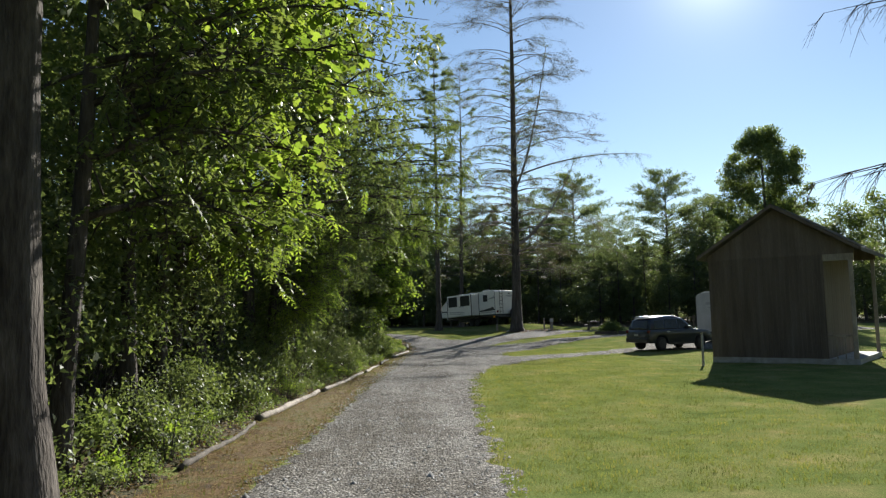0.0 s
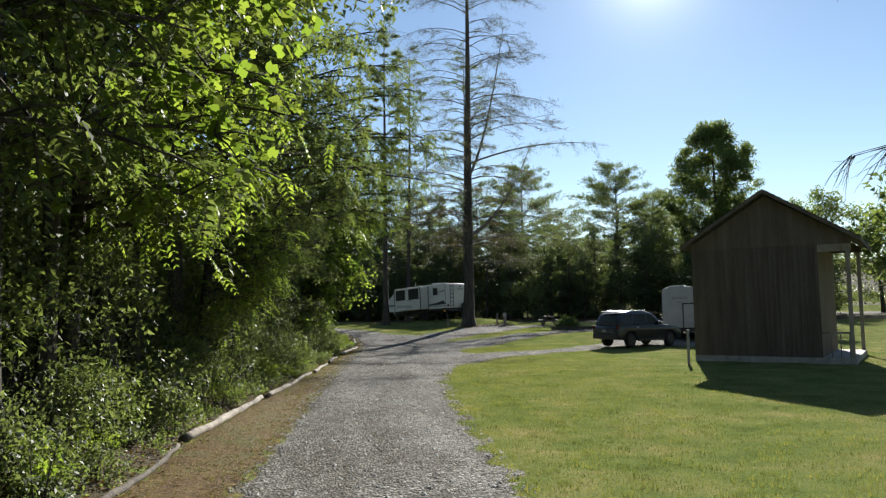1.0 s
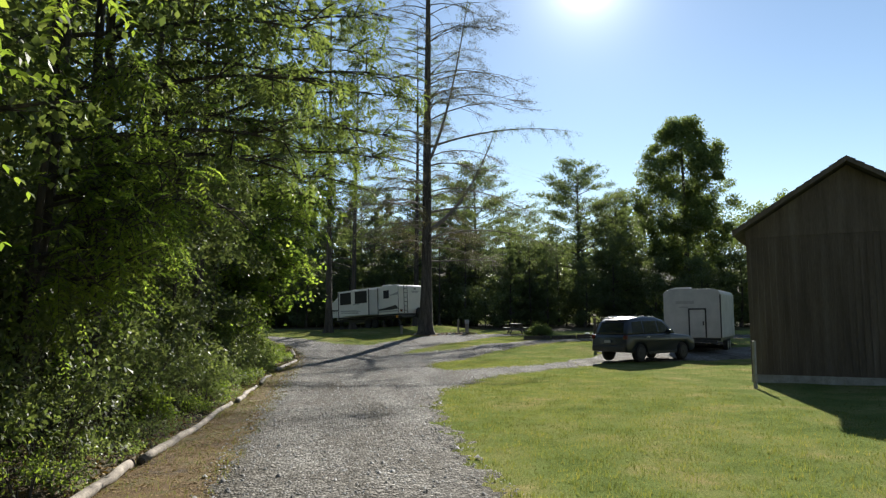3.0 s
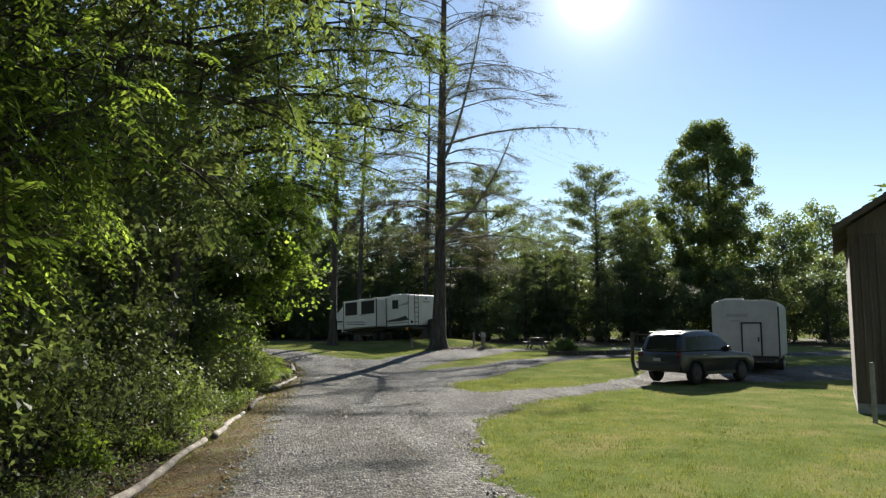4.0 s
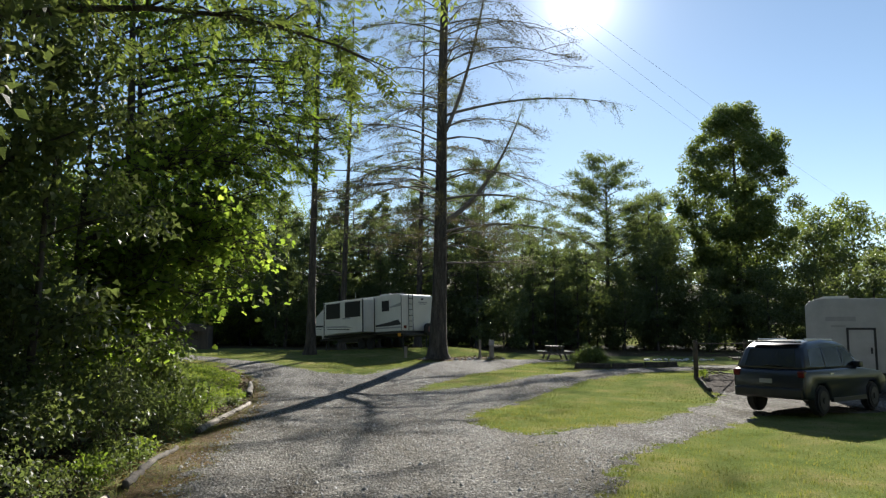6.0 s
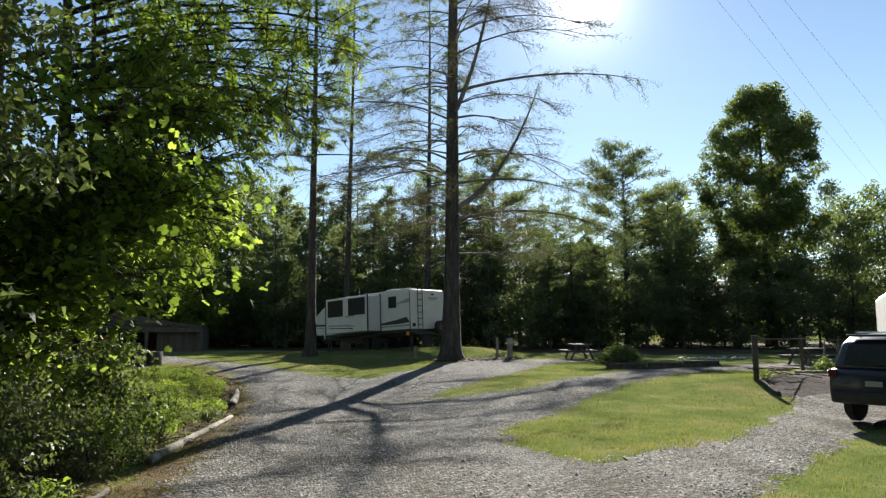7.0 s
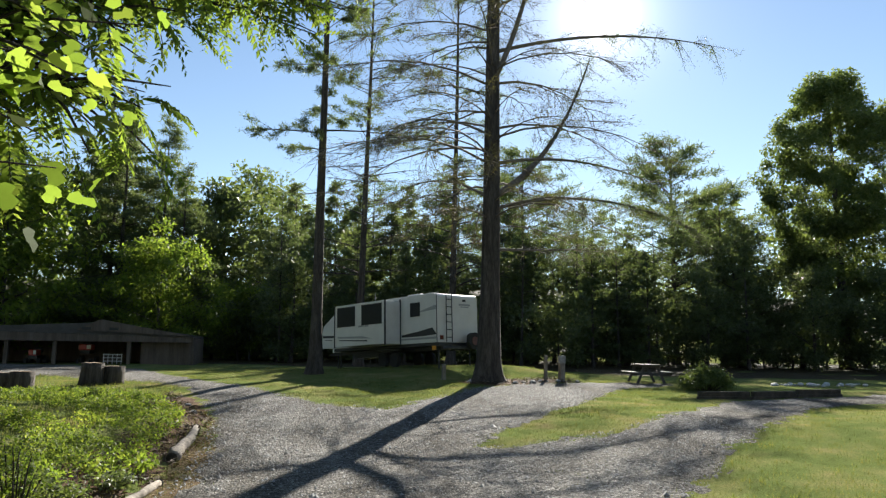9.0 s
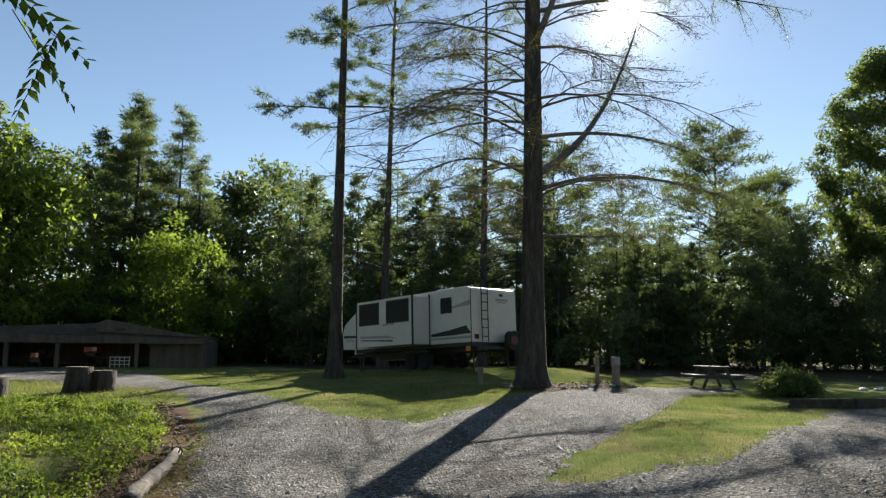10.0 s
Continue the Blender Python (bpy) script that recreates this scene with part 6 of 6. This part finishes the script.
stump((-7.85, 61.0), 0.38, 0.78, "upright cut log section beside the gravel", 1)
stump((-7.25, 61.3), 0.36, 0.66, "upright cut log section with a pale edge", 2)
stump((-9.25, 58.9), 0.36, 0.62, "dark round log section on the grass", 3)
stump((-10.0, 59.6), 0.34, 0.5, "dark round log section on the grass", 4)

shrub("bush", "vine-covered mound of green leaves beside the gravel", (13.65, 59.5), 0.85, 0.85, 100, 70, 0.085, 601, M_LEAF_MID, "bush", clump=0.26)


def timber_edging(a, b, label, mat=None, layers=2):
    """Timbers laid one on the other round a raised bed."""
    (x0, y0), (x1, y1) = a, b
    l, z = math.hypot(x1 - x0, y1 - y0), min(gz(x0, y0), gz(x1, y1))
    t = thing("timber_edging", pose(x0, y0, z, 0, 0, math.degrees(math.atan2(y1 - y0, x1 - x0))), label, "edging", "raised bed edging")
    for k in range(layers):
        part("timber", box_bm(0.04 * k, l - 0.06 * k, -0.07 + 0.01 * k, 0.07 + 0.01 * k, -0.06 + 0.16 * k, 0.096 + 0.16 * k), mat or M_LOGDARK, t, bevel=0.012)


timber_edging((11.65, 56.45), (13.45, 56.35), "low dark timber edging of a raised bed")
timber_edging((13.5, 56.4), (15.3, 56.75), "low dark timber edging of a raised bed")
timber_edging((15.36, 56.8), (17.3, 57.2), "low dark timber edging of a raised bed")


def wire(a, b, sag, label):
    t = Tubes()
    a, b = Vector(a), Vector(b)
    pts = [a + (b - a) * f - Vector((0, 0, sag * 4 * f * (1 - f))) for f in np.linspace(0, 1, 24)]
    t.add(pts, [0.0022] * 24, 5)
    ob = t.done("overhead_wire", M_WIRE)
    return tagged(ob, label, "cable", "overhead wires")


for a, b in (((0.0, 32.56), (24.0, 54.26)), ((1.0, 32.96), (24.0, 53.64)), ((2.0, 33.67), (24.0, 51.49))):
    wire((a[0], a[1], 7.25), (b[0], b[1], 6.9), 0.05, "thin black overhead wire above the lawn")


def stone(at, r, seed, mat=None, label="rough grey field stone beside the gravel"):
    rng = np.random.default_rng(seed)
    x, y = at
    bm = bmesh.new()
    bmesh.ops.create_icosphere(bm, subdivisions=2, radius=r)
    for vv in bm.verts:
        vv.co *= 1 + 0.22 * noise.noise(vv.co * (2.2 / r) + Vector((seed, 0, 0)))
        vv.co.z *= 0.62
    ob = part("stone", bm, mat or M_CONCRETE, m=Matrix.Rotation(rng.uniform(0, 6), 4, "Z"))
    ob.location = (x, y, gz(x, y) + r * 0.35)
    return tagged(ob, label, "stone", "bed stones")


for i, (x, y, r) in enumerate([(7.1, 61.8, 0.13), (7.5, 62.0, 0.1), (7.8, 61.8, 0.14), (8.2, 62.2, 0.11), (8.5, 62.3, 0.09), (9.0, 62.4, 0.12), (5.4, 62.2, 0.11), (5.6, 62.9, 0.1), (9.9, 62.7, 0.1), (-3.2, 53.4, 0.1), (-3.6, 54.9, 0.1)]):
    stone((x, y), r, 700 + i)


def stick_pile(at):
    """Cut brush dumped beside the post."""
    rng = np.random.default_rng(77)
    x, y = at
    t = thing("brush_pile", pose(x, y, gz(x, y)), "low pile of cut sticks and vines beside the post", "brush pile")
    for k in range(22):
        a, l = rng.uniform(0, 6.28), rng.uniform(0.4, 1.1)
        c = np.array([rng.normal() * 0.4, rng.normal() * 0.35, 0.05 + 0.012 * k])
        d = np.array([math.cos(a), math.sin(a), rng.uniform(-0.1, 0.15)])
        tb = Tubes()
        tb.add([c - d * l / 2, c + np.array([0, 0, 0.04]), c + d * l / 2], [0.022, 0.018, 0.008], 5)
        tb.done("stick", M_LOG if k % 5 == 0 else M_DEADWOOD, t)


stick_pile((14.4, 48.9))


def garden_fence(posts, thin):
    """Weathered posts round the planting bed, joined by one thin top rail."""
    x0, y0 = posts[0]
    t = thing("garden_fence", pose(x0, y0, gz(x0, y0)), "weathered wooden posts with a thin top rail round a planting bed", "fence")
    heads = []
    for k, (x, y) in enumerate(posts):
        z, w, h = gz(x, y) - gz(x0, y0), 0.13 if k == 0 else 0.1, 1.42 - 0.05 * k
        part("fence_post", box_bm(x - x0 - w / 2, x - x0 + w / 2, y - y0 - w / 2, y - y0 + w / 2, z - 0.3, z + h), M_LOGDARK, t, bevel=0.012)
        heads.append((x - x0, y - y0 - w / 2 - 0.018, z + h - 0.12))
    rail = Tubes()
    rail.add(heads, [0.02] * len(heads), 6)
    rail.done("rail", M_DEADWOOD, t)
    x, y = thin
    z = gz(x, y) - gz(x0, y0)
    pole = Tubes()
    pole.add([(x - x0, y - y0, z - 0.2), (x - x0 + 0.02, y - y0, z + 1.18)], [0.035, 0.03], 8)
    pole.done("pole", M_LOG, t, "pale thin pole")
    brace = Tubes()
    brace.add([(x - x0 + 1.5, y - y0 + 0.75, z - 0.1), (x - x0 + 0.85, y - y0 + 0.45, z + 1.0)], [0.03, 0.025], 8)
    brace.done("brace", M_LOG, t, "pale leaning brace")


garden_fence([(13.3, 48.5), (18.2, 52.9), (20.5, 53.7), (23.0, 53.9)], (19.1, 52.8))
timber_edging((17.3, 52.1), (19.7, 51.8), "low pale timber along the planting bed", mat=M_TIMBER, layers=1)
shrub("plant", "tuft of yellowish strap leaves beside the fence post", (13.75, 48.7), 0.22, 0.36, 10, 24, 0.1, 611, M_LEAF_BRIGHT, "plant", "bed plants", clump=0.13, wide=0.2)
shrub("plant", "small green plant in the planting bed", (18.9, 52.5), 0.4, 0.55, 18, 40, 0.08, 612, M_LEAF_MID, "plant", "bed plants", clump=0.16)
shrub("plant", "small green plant in the planting bed", (19.9, 52.6), 0.35, 0.45, 14, 40, 0.08, 613, M_LEAF_MID, "plant", "bed plants", clump=0.16)
# small pale rocks added for a row of white spots of unknown origin
rng_edge = np.random.default_rng(615)
for i in range(30):
    stone((17.9 + 0.15 * i + rng_edge.uniform(-0.06, 0.06), 62.2 + rng_edge.uniform(-0.6, 0.6)), rng_edge.uniform(0.05, 0.14), 640 + i, M_PALE_ROCK, "small pale rock added below the woods")


# ---- grass, weeds and loose stones ----
def blades(rng, P, height, width):
    """One bent blade of grass for each foot point; three corners each."""
    n = len(P)
    a = rng.uniform(0, 6.283, n)
    S = np.stack([np.cos(a), np.sin(a), np.zeros(n)], 1)
    D = np.stack([-np.sin(a), np.cos(a), np.zeros(n)], 1) * rng.uniform(0.1, 0.7, (n, 1))
    H = (height * rng.uniform(0.5, 1.3, n))[:, None]
    W = (width * rng.uniform(0.7, 1.3, n))[:, None]
    up = np.array([0, 0, 1.0])
    top = P + up * H + D * H
    return np.stack([P - S * W / 2 - up * 0.02, P + S * W / 2 - up * 0.02, top], axis=1)


def lay_grass():
    rng = np.random.default_rng(21)
    drive = lambda P: poly_sdf(P, DRIVE) + 0.12 * fuzz(P, 2.1, 1)

    def spots(n, x0, x1, y0, y1, test):
        P = np.stack([rng.uniform(x0, x1, n), rng.uniform(y0, y1, n)], 1)
        return P[test(P)]

    def foot(P):
        return np.concatenate([P, ground_z(P[:, 0], P[:, 1])[:, None]], 1)

    patch = lambda P: (0.5 + 0.5 * fuzz(P, 0.9, 8)) > rng.random(len(P)) * 0.9
    lawn = np.concatenate([
        spots(150000, 0.6, 9.5, 9, 44, lambda P: (drive(P) > -0.12) & (rng.random(len(P)) < np.clip(1.25 - 0.09 * P[:, 0], 0.25, 1))),
        spots(20000, 9.5, 22, 18, 46, lambda P: drive(P) > 0),
        spots(85000, 0, 16, 44, 64, lambda P: (drive(P) > -0.1) & (poly_sdf(P, BED) > 0) & patch(P)),
        spots(46000, -8, 12, 57, 78, lambda P: drive(P) > -0.05),
        spots(60000, -3, 16, 24, 63, lambda P: (drive(P) > -1.1) & (drive(P) < 0) & (rng.random(len(P)) < 0.45 * np.exp(drive(P) / 0.35)) & (fuzz(P, 1.6, 4) > -0.25)),
        spots(16000, 3, 14, 36, 50, lambda P: (drive(P) < 0) & (fuzz(P, 1.2, 6) > 0.12))])
    tuft = np.clip(0.8 + 0.55 * fuzz(lawn, 2.6, 11) + 0.35 * fuzz(lawn, 7.0, 12), 0.25, 1.7)
    ob = quads_mesh("grass", blades(rng, foot(lawn), 0.052 * tuft, 0.017), M_BLADE, size=3)
    tagged(ob, "short mown lawn grass, patchy and yellow-green", "grass", kind="stuff")
    # taller rough grass on the bank past the wood
    tall = spots(42000, -16, -2.2, 42, 66, lambda P: (P[:, 0] < log_line(P[:, 1]) - 0.15) & (poly_sdf(P, DRIVE) > 0) & (poly_sdf(P, WOODS) > -1.0))
    ob = quads_mesh("tall_grass", blades(rng, foot(tall), 0.11, 0.013), M_BLADE, size=3)
    tagged(ob, "rough uncut grass on the sunny bank", "grass", kind="stuff")
    verge = spots(34000, -4.6, -2.0, 8, 54, lambda P: (poly_sdf(P, VERGE) < 0.1) & patch(P))
    ob = quads_mesh("verge_grass", blades(rng, foot(verge), 0.07, 0.012), M_BLADE, size=3)
    tagged(ob, "sparse grass tufts growing in the straw verge", "grass", kind="stuff")
    straw = spots(42000, -4.6, -1.9, 8, 54, lambda P: poly_sdf(P, VERGE) < 0.05)
    Z = foot(straw) + np.array([0, 0, 0.022])
    A = rng.normal(size=(len(Z), 3)) * np.array([1, 1, 0.12])
    ob = quads_mesh("straw_litter", leaf_quads(Z, A, np.tile([0, 0, 1.0], (len(Z), 1)), rng.uniform(0.06, 0.14, len(Z)), rng.uniform(0.008, 0.03, len(Z)), 0.05), M_LITTER)
    tagged(ob, "fallen brown needles and leaves on the verge", "leaf litter", kind="stuff")
    clover = spots(15000, -10, -2.6, 42, 58, lambda P: (P[:, 0] < log_line(P[:, 1]) - 0.5) & (poly_sdf(P, WOODS) > -1.0) & (fuzz(P, 0.8, 2) > -0.3))
    C = foot(clover) + np.array([0, 0, 0.05]) + rng.random((len(clover), 1)) * np.array([0, 0, 0.09]) * np.clip(1 + 1.6 * fuzz(clover, 1.7, 9), 0.1, 2.6)[:, None]
    ob = quads_mesh("weed_leaves", scatter_leaves(rng, C, np.full(len(C), 0.09), 7, 0.05, 0.036, 0.1), M_WEED)
    tagged(ob, "broad-leaved weeds among the rough grass", "weeds", kind="stuff")

    edge = spots(16000, -5.8, -3.0, 7, 43, lambda P: (P[:, 0] < log_line(P[:, 1]) - 0.08) & (P[:, 0] > log_line(P[:, 1]) - 1.5))
    Z = foot(edge) + np.array([0, 0, 0.035])
    A = rng.normal(size=(len(Z), 3)) * np.array([1, 1, 0.2])
    ob = quads_mesh("leaf_litter", leaf_quads(Z, A, rng.normal(size=(len(Z), 3)) * 0.35 + np.array([0, 0, 1.0]), rng.uniform(0.05, 0.11, len(Z)), rng.uniform(0.02, 0.06, len(Z)), 0.15), M_LITTER)
    tagged(ob, "brown fallen leaves behind the log edging", "leaf litter", kind="stuff")
    low = spots(7000, -5.2, -3.0, 7, 43, lambda P: (P[:, 0] < log_line(P[:, 1]) - 0.1) & (P[:, 0] > log_line(P[:, 1]) - 0.9) & (fuzz(P, 1.1, 3) > -0.2))
    C = foot(low) + np.array([0, 0, 0.06]) + rng.random((len(low), 1)) * np.array([0, 0, 0.18])
    ob = quads_mesh("ground_weeds", scatter_leaves(rng, C, np.full(len(C), 0.1), 5, 0.055, 0.035, 0.1), M_LEAF_MID)
    tagged(ob, "low green weeds behind the log edging", "weeds", kind="stuff")
    # rotting bark and twigs between the weeds and the logs
    bark = spots(9000, -4.8, -2.3, 41, 58, lambda P: (np.abs(P[:, 0] - log_line(P[:, 1]) + 0.55) < 0.62) & (fuzz(P, 1.3, 5) > -0.35))
    bed = spots(1800, 5.0, 9.9, 61.2, 63.6, lambda P: np.abs((P[:, 1] - 62.0) - 0.3 * (P[:, 0] - 6.2)) < 0.8)
    bark = np.concatenate([bark, bed])
    Z = foot(bark) + np.array([0, 0, 0.045]) + rng.random((len(bark), 1)) * np.array([0, 0, 0.05])
    A = rng.normal(size=(len(Z), 3)) * np.array([1, 1, 0.25])
    ob = quads_mesh("bark_litter", leaf_quads(Z, A, rng.normal(size=(len(Z), 3)) * 0.3 + np.array([0, 0, 1.0]), rng.uniform(0.06, 0.22, len(Z)), rng.uniform(0.01, 0.045, len(Z)), 0.1), M_BARKBITS)
    tagged(ob, "rotting brown bark and twigs beside the logs", "bark litter", kind="stuff")


def lay_stones():
    """Loose crushed stones on the drive: small irregular chips."""
    rng = np.random.default_rng(31)
    n = 70000
    P = np.stack([rng.uniform(-3.2, 9, n), rng.uniform(8, 62, n) ** 1.0], 1)
    P = P[(poly_sdf(P, DRIVE) < 0.12) & (rng.random(n) < np.clip(0.55 + P[:, 1] / 70, 0.3, 1))]
    n = len(P)
    r = 0.0125 * rng.lognormal(0.0, 0.45, n)
    Z = ground_z(P[:, 0], P[:, 1]) + 0.036 + r * 0.3
    base = np.array([(1, 0, -0.4), (-1, 0, -0.4), (0, 1, -0.4), (0, -1, -0.4), (0, 0, 0.5)], float)
    V = base[None] * r[:, None, None] * rng.uniform(0.7, 1.5, (n, 5, 1))
    a = rng.uniform(0, 6.283, n)
    c, s = np.cos(a)[:, None], np.sin(a)[:, None]
    X, Y = V[..., 0] * c - V[..., 1] * s, V[..., 0] * s + V[..., 1] * c
    V = np.stack([X + P[:, :1], Y + P[:, 1:2], V[..., 2] + Z[:, None]], -1)
    tri = np.array([(0, 2, 4), (2, 1, 4), (1, 3, 4), (3, 0, 4)])
    me = bpy.data.meshes.new("gravel")
    F = (np.arange(n)[:, None, None] * 5 + tri[None]).reshape(-1)
    me.vertices.add(n * 5)
    me.vertices.foreach_set("co", V.astype(np.float32).ravel())
    me.loops.add(len(F))
    me.loops.foreach_set("vertex_index", F.astype(np.int32))
    me.polygons.add(len(F) // 3)
    me.polygons.foreach_set("loop_start", np.arange(len(F) // 3, dtype=np.int32) * 3)
    me.update(calc_edges=True)
    me.materials.append(M_STONE)
    tagged(new("gravel", me), "loose grey crushed stones on the drive", "gravel", kind="stuff")


def stone_material():
    m, nt, bsdf = mat_nodes("crushed_stone")
    geo = nt.nodes.new("ShaderNodeNewGeometry")
    r = ramp_node(nt, [(0.0, (0.08, 0.077, 0.073)), (0.5, (0.165, 0.162, 0.155)), (1.0, (0.32, 0.317, 0.308))])
    nt.links.new(geo.outputs["Random Per Island"], r.inputs[0])
    nt.links.new(r.outputs[0], bsdf.inputs["Base Color"])
    bsdf.inputs["Roughness"].default_value = 0.85
    return m


M_STONE = stone_material()
M_LITTER = leaf_material("brown_litter", (0.09, 0.055, 0.022), (0.17, 0.11, 0.04), (0.24, 0.17, 0.07), 0.2, 0.7, 1.1)
M_BARKBITS = leaf_material("bark_bits", (0.045, 0.03, 0.02), (0.1, 0.07, 0.045), (0.2, 0.155, 0.11), 0.05, 0.8, 1.0)
lay_grass()
lay_stones()
